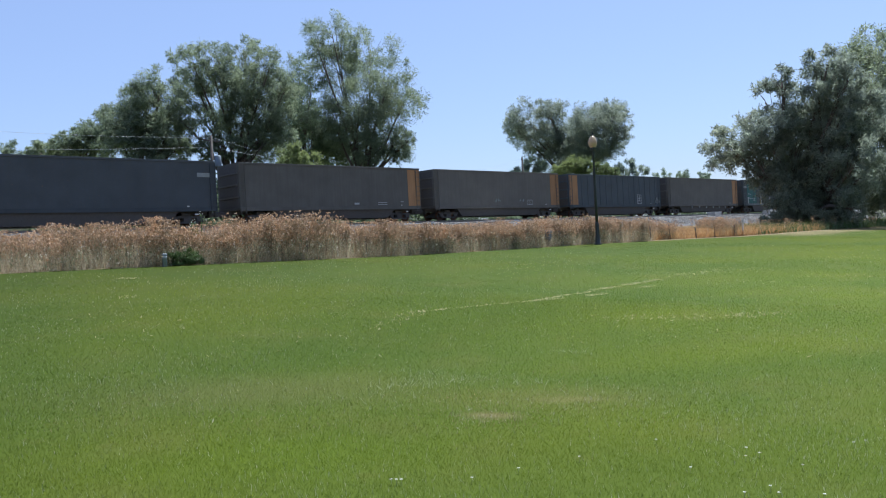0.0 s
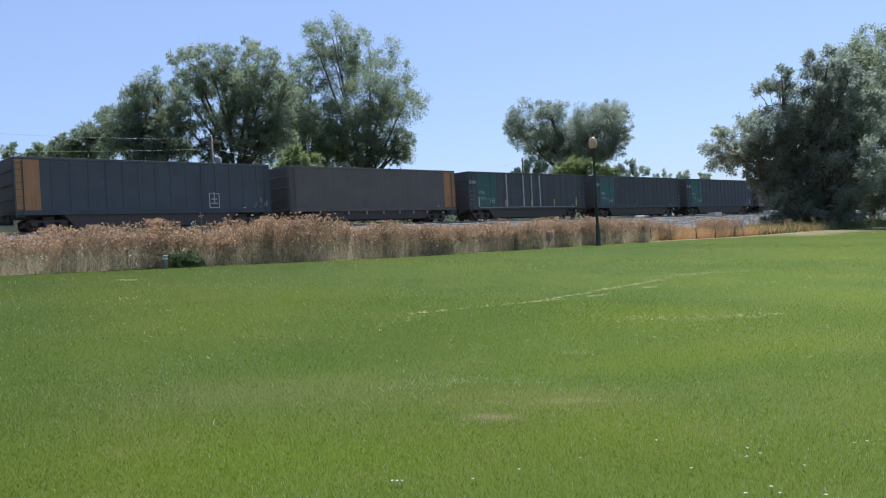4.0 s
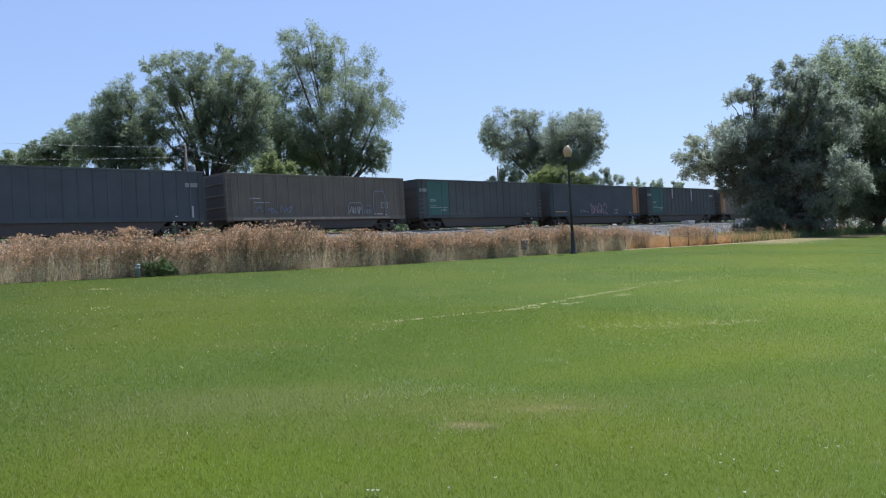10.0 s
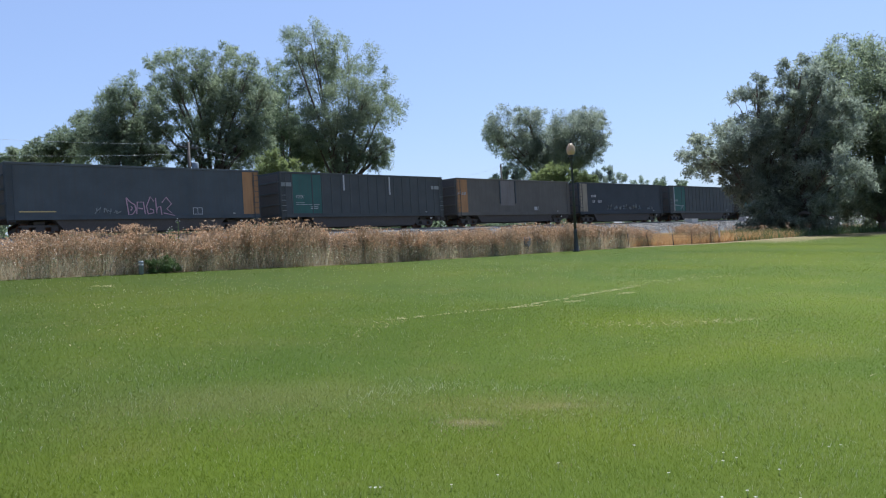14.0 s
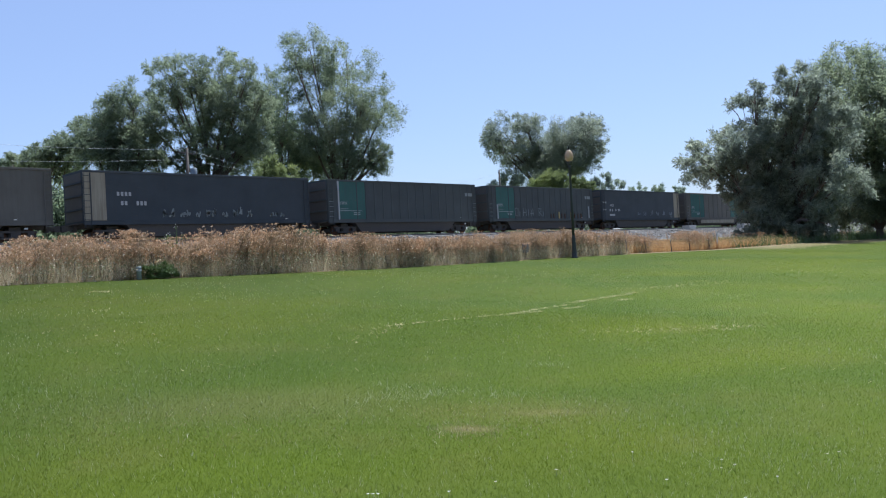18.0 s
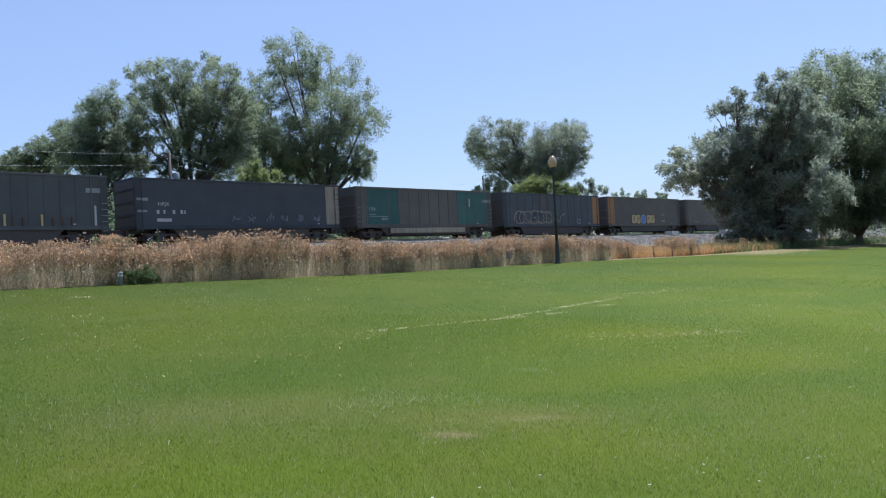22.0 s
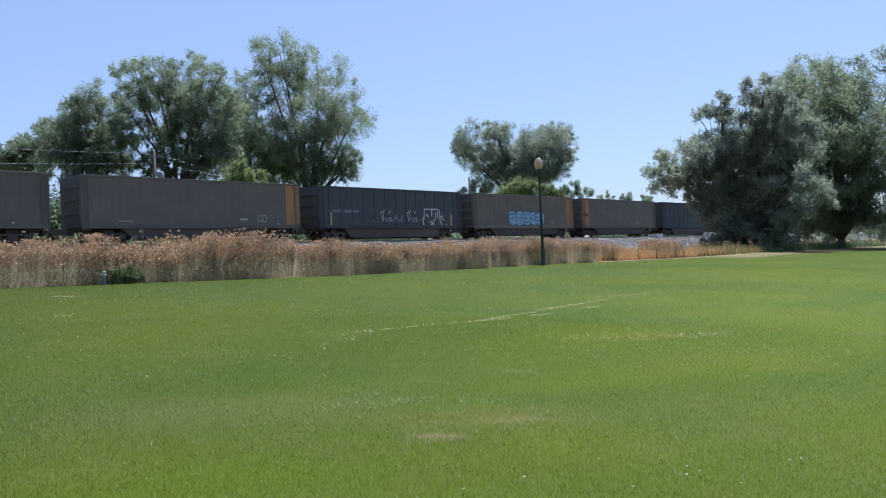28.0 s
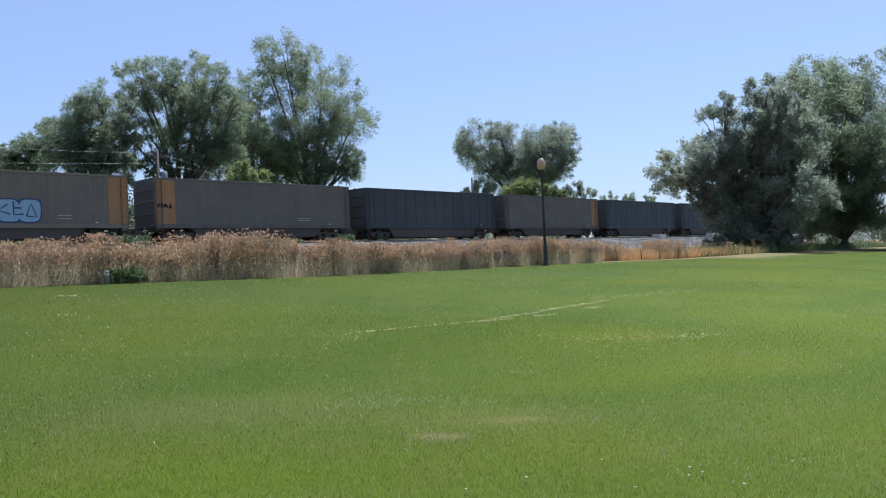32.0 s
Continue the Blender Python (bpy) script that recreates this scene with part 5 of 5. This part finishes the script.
    scatter_blades("dry_grass", x, y, 0.5, 0.012, "amber", "amber dry grass behind the lawn's edge", "grass", 32)
    n = 12000
    x, y = rng.uniform(-2, 33, n), 20.4 + 1.6 * rng.random(n) ** 1.5
    scatter_blades("edge_grass", x, y, 0.55, 0.005, "pale_stalk", "pale dry grass along the lawn's edge", "grass", 33)
    n = 8000
    x, y = rng.uniform(44.5, 84, n), 20.9 + 5 * rng.random(n)
    scatter_blades("green_weeds", x, y, 0.6, 0.02, "weedgreen", "rank green weeds at the foot of a willow", "weeds", 34, 0.35)


def gravel():
    """Loose stones on the near shoulder of the bank."""
    rng = np.random.default_rng(61)
    n = 9000
    x, f = rng.uniform(20, 118, n), rng.random(n)
    y = 46.5 + 5.6 * f
    z = np.interp(y, (45.8, 48.6, 51.2, 51.9, 53.4), (2.35, 3.0, 3.46, 3.56, 3.72)) + 0.02
    s = rng.uniform(0.05, 0.13, n)[:, None]
    c = np.stack([x, y, z], -1)
    d = [rng.normal(size=(n, 3)) for _ in range(4)]
    V = np.stack([c + s * q / np.linalg.norm(q, axis=1)[:, None] for q in d], 1).reshape(-1, 3)
    i = np.arange(n)[:, None] * 4
    F = np.concatenate([i + np.array(q) for q in ((0, 1, 2), (0, 2, 3), (0, 3, 1), (1, 3, 2))])
    tagged(new("gravel", arrays("gravel", V, F, "stone")), "loose grey stones on the shoulder of the railway bank", "gravel", kind="stuff")


gravel()
dry_grass()
grass()


# ---- street lamp ----
def street_lamp():
    x, y = 28.0, 20.02
    t = thing("street_lamp", "dark post-top street lamp with a frosted acorn globe, unlit by day", "street lamp", at=(x, y, float(ground_z(x, y)) - 0.02))
    bm = bmesh.new()
    lathe(bm, [(0.15, 0.0), (0.15, 0.05), (0.11, 0.08), (0.09, 0.30), (0.074, 0.75), (0.082, 0.79), (0.082, 0.83), (0.064, 0.9), (0.058, 1.0)])
    part("base", bm, "lamp_green", t)
    bm = bmesh.new()
    lathe(bm, [(0.062, 0.94), (0.052, 2.4), (0.042, 3.72), (0.06, 3.74), (0.06, 3.79), (0.042, 3.82)], 14)
    part("shaft", bm, "lamp_green", t)
    bm = bmesh.new()
    lathe(bm, [(0.045, 3.81), (0.085, 3.85), (0.11, 3.91), (0.11, 3.96), (0.09, 3.98)], 18)
    part("fitter", bm, "lamp_green", t)
    bm = bmesh.new()
    lathe(bm, [(0.09, 3.97), (0.14, 4.03), (0.175, 4.12), (0.178, 4.20), (0.15, 4.31), (0.095, 4.40), (0.055, 4.45)], 22)
    part("globe", bm, "globe", t, "frosted amber-white acorn globe")
    bm = bmesh.new()
    lathe(bm, [(0.058, 4.445), (0.045, 4.49), (0.018, 4.53), (0.026, 4.57), (0.008, 4.63)], 12)
    part("finial", bm, "lamp_green", t)


street_lamp()


def fence():
    t = thing("wire_fence", "low leaning wooden fence posts with slack wires among dry weeds", "fence")
    rng = random.Random(3)
    tops = []
    for k in range(17):
        x, y = 8.4 + k * 2.1 + rng.uniform(-0.08, 0.08), 21.15 + rng.uniform(-0.1, 0.1)
        z = float(ground_z(x, y))
        h = rng.uniform(0.52, 0.72)
        dx, dy = rng.uniform(-0.14, 0.03), rng.uniform(-0.05, 0.05)
        bm = bmesh.new()
        tube(bm, [(x, y, z - 0.1), (x + dx * 0.5, y + dy * 0.5, z + h * 0.5), (x + dx, y + dy, z + h)], [0.030, 0.028, 0.024], 7)
        part("post", bm, "pole", t)
        tops.append((x, y, z, h, dx, dy))
    for f in (0.35, 0.65, 0.92):
        bm = bmesh.new()
        tube(bm, [(x + dx * f, y + dy * f - 0.05, z + h * f) for x, y, z, h, dx, dy in tops], [0.004] * len(tops), 4)
        part("wire", bm, "rusty", t)


fence()


def marker(x, y, r, h, label):
    t = thing("marker_post", label, "marker post", at=(x, y, float(ground_z(x, y))))
    bm = bmesh.new()
    lathe(bm, [(r, -0.05), (r, h - 0.06), (r * 1.08, h - 0.05), (r * 1.05, h - 0.01), (r * 0.6, h)], 14)
    part("tube", bm, "patchy", t)
    bm = bmesh.new()
    lathe(bm, [(r * 1.02, h * 0.62), (r * 1.02, h * 0.78)], 14)
    part("band", bm, "white", t, "white band")


def utility_box(x, y, w, h):
    t = thing("utility_box", "small blue-grey utility box on a short leg among weeds", "utility box", "utility boxes by the fence", at=(x, y, float(ground_z(x, y))))
    part("leg", boxes((-0.04, 0.04, -0.04, 0.04, -0.05, 0.3)), "dark_metal", t)
    part("case", boxes((-w / 2, w / 2, -0.09, 0.09, 0.28, 0.28 + h), bevel=0.02), "bluegrey", t)
    part("door", boxes((-w / 2 + 0.03, w / 2 - 0.03, -0.105, -0.088, 0.31, 0.25 + h), bevel=0.004), "bluegrey", t)


marker(9.58, 20.25, 0.062, 0.34, "pale blue-grey marker post at the lawn's edge")
for px in (23.73, 25.83, 26.67):
    utility_box(px, 20.8, 0.24, 0.36)
tree("shrub", (10.2, 20.5), [(9.9, 20.45, 1.66, 0.22), (10.15, 20.5, 1.70, 0.24), (10.45, 20.45, 1.66, 0.22), (10.05, 20.45, 1.58, 0.24), (10.35, 20.45, 1.58, 0.24), (10.62, 20.5, 1.56, 0.16)], 14000, 0.045, "weedgreen", "low dark green bush at the lawn's edge", "shrub", seed=41, trunk_r=0.02, droop=0.0)


def flowering_weed(x, y):
    z = float(ground_z(x, y))
    t = thing("flowering_weed", "tall leafy green weed with small white flowers among dry stalks", "weed", at=(x, y, z))
    rng = random.Random(9)
    for k in range(9):
        a, h = rng.uniform(0, 6.28), rng.uniform(1.05, 1.45)
        tip = Vector((math.cos(a) * 0.32, math.sin(a) * 0.2, h))
        bm = bmesh.new()
        tube(bm, [(0, 0, -0.02), tip * 0.5 + Vector((0, 0, 0.1)), tip], [0.012, 0.008, 0.004], 5)
        part("stem", bm, "weedgreen", t)
        bm = bmesh.new()
        for j in range(16):
            p = tip * rng.uniform(0.35, 0.98)
            d = Vector((rng.gauss(0, 1), rng.gauss(0, 1), rng.uniform(-0.2, 0.6))).normalized() * 0.11
            w = d.cross(Vector((0, 0, 1))).normalized() * 0.022
            bm.faces.new([bm.verts.new(q) for q in (p, p + d * 0.5 + w, p + d, p + d * 0.5 - w)])
        tagged(part("foliage", bm, "weedgreen", t), kind="stuff")
        for j in range(2):
            bm = bmesh.new()
            c = tip + Vector((rng.uniform(-0.06, 0.06), rng.uniform(-0.06, 0.06), rng.uniform(-0.05, 0.05)))
            bmesh.ops.create_icosphere(bm, subdivisions=1, radius=0.018, matrix=Matrix.Translation(c) @ Matrix.Diagonal((1, 1, 0.6, 1)))
            part("blossom", bm, "petal", t, "small white blossom")


flowering_weed(11.72, 22.3)


def stake(x, y):
    t = thing("survey_stake", "short pale wooden stake at the fence line", "stake", at=(x, y, float(ground_z(x, y))))
    part("shaft", boxes((-0.05, 0.05, -0.03, 0.03, -0.1, 0.85), bevel=0.008), "concrete", t)
    part("cap", boxes((-0.056, 0.056, -0.036, 0.036, 0.72, 0.86), bevel=0.006), "white", t, "white painted tip")


stake(43.2, 21.3)


# ---- utility poles and wires behind the track ----
def utility_pole(x, y, top, label, arm=1.2, turn=0.0, drum=False):
    z = float(ground_z(x, y))
    t = thing("utility_pole", label, "utility pole", at=(x, y, z))
    h = top - z
    bm = bmesh.new()
    tube(bm, [(0, 0, -0.2), (0, 0, h * 0.5), (0, 0, h)], [0.17, 0.14, 0.11], 10)
    part("pole", bm, "pole", t)
    ob = part("crossarm", boxes((-arm, arm, -0.06, 0.06, h - 0.5, h - 0.38), bevel=0.01), "pole", t)
    ob.rotation_euler = (0, 0, turn)
    for s in (-0.9, -0.45, 0.45, 0.9):
        bm = bmesh.new()
        lathe(bm, [(0.03, h - 0.38), (0.05, h - 0.33), (0.03, h - 0.28), (0.045, h - 0.22), (0.01, h - 0.18)], 8, (s * arm * math.cos(turn), s * arm * math.sin(turn)))
        part("insulator", bm, "bluegrey", t)
    if drum:
        bm = bmesh.new()
        lathe(bm, [(0.26, h - 2.6), (0.28, h - 2.55), (0.28, h - 1.75), (0.2, h - 1.68)], 16, (0.42, -0.2))
        part("transformer", bm, "bluegrey", t, "grey transformer can")


utility_pole(34.6, 63.3, 11.9, "weathered timber utility pole with a transformer behind the track", 1.1, 0.35, True)
utility_pole(87.6, 74.5, 13.3, "weathered timber utility pole far behind the track", 0.9, 0.6)


def wire_run(a, b, sag, label):
    bm = bmesh.new()
    A, B = Vector(a), Vector(b)
    pts = [A.lerp(B, k / 16) - Vector((0, 0, sag * 4 * (k / 16) * (1 - k / 16))) for k in range(17)]
    tube(bm, pts, [0.009] * 17, 5)
    tagged(new("overhead_wire", mesh_of(bm, "overhead_wire", "wire")), label, "overhead wire", "overhead wires")


wire_run((34.3, 63.2, 11.7), (2.0, 66.0, 12.3), 0.5, "pale overhead wire hanging from the utility pole")
wire_run((34.3, 63.2, 10.9), (2.0, 66.0, 10.6), 0.5, "pale overhead wire hanging from the utility pole")
wire_run((34.9, 63.4, 11.7), (87.4, 74.4, 12.9), 2.6, "pale overhead wire between the utility poles")
wire_run((34.9, 63.4, 10.9), (62.0, 60.6, 9.0), 0.6, "pale overhead wire leading down past the trees")


# ---- things behind the track ----
def shed():
    t = thing("house", "cream stucco house with a grey shingle roof behind the track", "house", at=(16.5, 79, float(ground_z(18, 79))))
    part("wall", boxes((-7, 7.0, -5, -4.8, -0.3, 4.0), (-7, 7.0, 4.8, 5, -0.3, 4.0), (-7, -6.8, -4.8, 4.8, -0.3, 4.0), (6.8, 7.0, -4.8, 4.8, -0.3, 4.0)), "stucco", t)
    bm = bmesh.new()
    v = [bm.verts.new(p) for p in ((-7.5, -5.5, 3.9), (7.5, -5.5, 3.9), (7.5, 5.5, 3.9), (-7.5, 5.5, 3.9), (-4.0, 0, 6.6), (4.0, 0, 6.6))]
    for f in ((0, 1, 5, 4), (1, 2, 5), (2, 3, 4, 5), (3, 0, 4), (3, 2, 1, 0)):
        bm.faces.new([v[i] for i in f])
    part("roof", bm, "shingle", t)
    part("gutter", boxes((-7.55, 7.55, -5.62, -5.5, 3.82, 3.94)), "white", t, "white gutter")
    for x in (-3.5, 1.5, 4.9):
        w = part("window", boxes((x - 0.65, x + 0.65, -5.03, -4.99, 1.2, 2.5)), "dark_metal", t, "dark window in a white frame")
        part("frame", boxes((x - 0.75, x + 0.75, -5.06, -5.035, 1.1, 1.2), (x - 0.75, x + 0.75, -5.06, -5.035, 2.5, 2.6), (x - 0.75, x - 0.65, -5.06, -5.035, 1.2, 2.5), (x + 0.65, x + 0.75, -5.06, -5.035, 1.2, 2.5)), "white", w)


shed()


def slab_stack(x, y, n, length, turn):
    t = thing("slab_stack", "stack of pale concrete slabs lying beside the track", "slab stack", "concrete slabs by the track", at=(x, y, 3.575))
    rng = random.Random(int(x * 10))
    for k in range(n):
        ob = part("slab", boxes((-length / 2, length / 2, -0.5, 0.5, k * 0.13, k * 0.13 + 0.12), bevel=0.01), "concrete", t)
        ob.rotation_euler = (0, 0, turn + rng.uniform(-0.06, 0.06))


slab_stack(48.4, 52.0, 1, 0.8, 0.4)
slab_stack(57.5, 52.0, 1, 4.2, 0.0)
slab_stack(98.0, 52.0, 4, 2.0, 0.1)
slab_stack(114.5, 52.0, 5, 4.4, 0.05)


# ---- small things in the lawn ----
def flower(x, y, s):
    z = float(ground_z(x, y))
    t = thing("white_flower", "small white clover flower standing in the grass", "flower", "white flowers in the lawn", at=(x, y, z))
    bm = bmesh.new()
    tube(bm, [(0, 0, 0), (0.003, 0.002, 0.018), (0.0, 0.0, 0.034)], [0.0014, 0.0013, 0.0011], 5)
    part("stem", bm, "pale_blade", t)
    bm = bmesh.new()
    rng = random.Random(int(x * 1000))
    for k in range(9):
        a = 2 * math.pi * k / 9 + rng.uniform(-0.2, 0.2)
        p = Vector((math.cos(a), math.sin(a), 0.25)) * s
        q = Vector((-math.sin(a), math.cos(a), 0)) * s * 0.3
        c = Vector((0, 0, 0.034))
        bm.faces.new([bm.verts.new(v) for v in (c, c + p * 0.6 - q, c + p, c + p * 0.6 + q)])
    bmesh.ops.create_icosphere(bm, subdivisions=1, radius=s * 0.35, matrix=Matrix.Translation((0, 0, 0.036)))
    part("blossom", bm, "petal", t, "white blossom")


for fx, fy in ((4.75, 3.02), (5.00, 2.52), (4.95, 2.41), (4.83, 2.44), (4.90, 2.12), (5.61, 2.09), (5.71, 2.05), (4.38, 2.56), (4.40, 2.09), (4.33, 2.01), (4.20, 2.14), (4.48, 1.83), (3.32, 3.32), (2.97, 3.61), (3.01, 3.57), (3.64, 3.25), (4.08, 3.14), (2.99, 3.59)):
    flower(fx, fy, 0.0105)


def streak(name, a, b, n, wide, seed, label):
    """Dry clippings left in a line by the mower."""
    fine = 0.004 if math.hypot(*a) > 9 else 0.0013
    rng = np.random.default_rng(seed)
    f = rng.random(n)
    x = a[0] + (b[0] - a[0]) * f + rng.normal(0, wide, n)
    y = a[1] + (b[1] - a[1]) * f + rng.normal(0, wide, n)
    thick = np.sin(f * 37 + seed) + np.sin(f * 91) + 0.8 * np.sin(f * 203) > -0.1
    scatter_blades(name, x[thick], y[thick], 0.026, fine, "straw" if fine > 0.002 else "husk", label, "clippings", seed, 1.3 if fine > 0.002 else 0.7, 0.02 if fine > 0.002 else 0.014)


for i, (sa, sb, n, w) in enumerate((((7.82, 8.84), (10.18, 8.52), 300, 0.03), ((10.14, 8.55), (12.22, 8.89), 350, 0.03), ((12.47, 9.08), (15.48, 9.56), 800, 0.05), ((10.04, 8.53), (10.79, 8.43), 160, 0.03), ((11.46, 8.47), (11.96, 8.47), 120, 0.04), ((13.58, 8.83), (14.06, 8.81), 160, 0.06), ((9.31, 6.48), (11.42, 5.13), 330, 0.16), ((10.51, 5.51), (11.56, 5.14), 260, 0.1), ((16.10, 10.00), (19.37, 9.19), 500, 0.2), ((17.02, 9.69), (19.29, 9.96), 160, 0.12), ((16.23, 7.83), (16.64, 7.54), 60, 0.2), ((14.22, 13.41), (18.46, 14.35), 220, 0.5), ((8.86, 5.72), (11.23, 3.85), 260, 1.2), ((7.87, 15.40), (18.91, 18.28), 300, 1), ((4.67, 13.54), (5.06, 7.48), 260, 1), ((24.60, 9.91), (27.32, 8.27), 260, 0.5), ((6.56, 8.18), (8.15, 8.85), 130, 0.1), ((7.08, 17.11), (7.48, 17.08), 160, 0.1), ((5.70, 13.71), (5.76, 13.41), 60, 0.1), ((28.95, 14.33), (30.81, 14.10), 100, 0.3), ((2.32, 6.40), (4.02, 5.21), 1600, 0.5), ((4.38, 4.56), (5.86, 4.09), 2200, 0.45), ((4.28, 4.29), (4.64, 4.11), 900, 0.16), ((43.18, 17.91), (49.71, 16.75), 900, 0.5), ((18.56, 7.75), (18.68, 6.35), 200, 0.3))):
    streak("grass_clippings", sa, sb, n, w, 50 + i, "pale dry mowing clippings lying in a line on the lawn")


def pale_blades():
    """Pale blades and seed stems that put the grass's bright highlights into their colour."""
    rng = np.random.default_rng(91)
    n = 64000
    az = np.radians(rng.uniform(11, 78, n))
    r = np.exp(rng.uniform(math.log(2.2), math.log(32.0), n))
    x, y = r * np.sin(az), r * np.cos(az)
    thick = np.array([noise.noise((px * 0.45, py * 0.45, 8.0)) for px, py in zip(x, y)])
    keep = (y < 20.2) & (rng.random(n) < 0.25 + 1.2 * np.clip(thick, 0, 1))
    scatter_blades("pale_blades", x[keep], y[keep], 0.036, 0.00034 * r[keep] ** 0.85, "pale_blade", "bleached pale blades scattered through the mown lawn", "grass", 92, 0.3)
    # longer pale blades in loose tufts, the sheen of bent grass painted in
    for k, (a, b, m, wide) in enumerate((((4.55, 5.60), (5.60, 5.26), 170, 0.10), ((5.10, 5.72), (5.45, 5.75), 60, 0.14), ((7.02, 5.52), (7.25, 5.44), 36, 0.06), ((4.15, 5.25), (4.70, 5.35), 50, 0.15), ((5.45, 4.95), (5.95, 4.75), 50, 0.12))):
        f = rng.random(m)
        x, y = a[0] + (b[0] - a[0]) * f + rng.normal(0, wide, m), a[1] + (b[1] - a[1]) * f + rng.normal(0, wide, m)
        scatter_blades("pale_tuft", x, y, 0.062, 0.0017, "pale_blade", "pale blades standing in for sheen on a loose tuft of grass", "grass", 93 + k, 0.8)


pale_blades()


# ---- movement ----
def motions():
    for k, car in CARS:
        x = FIRST + PITCH * k - HALF + float(np.interp(k, (0, 4, 9, 15, 18, 22), (0.0, -0.4, -0.85, -0.5, -0.3, 0.25)))
        walk(car, [(t, pose(x - SPEED * t, TRACK_Y, RAIL_TOP)) for t in (0.0, 8.0, 16.0, 24.0, 32.0)])


motions()
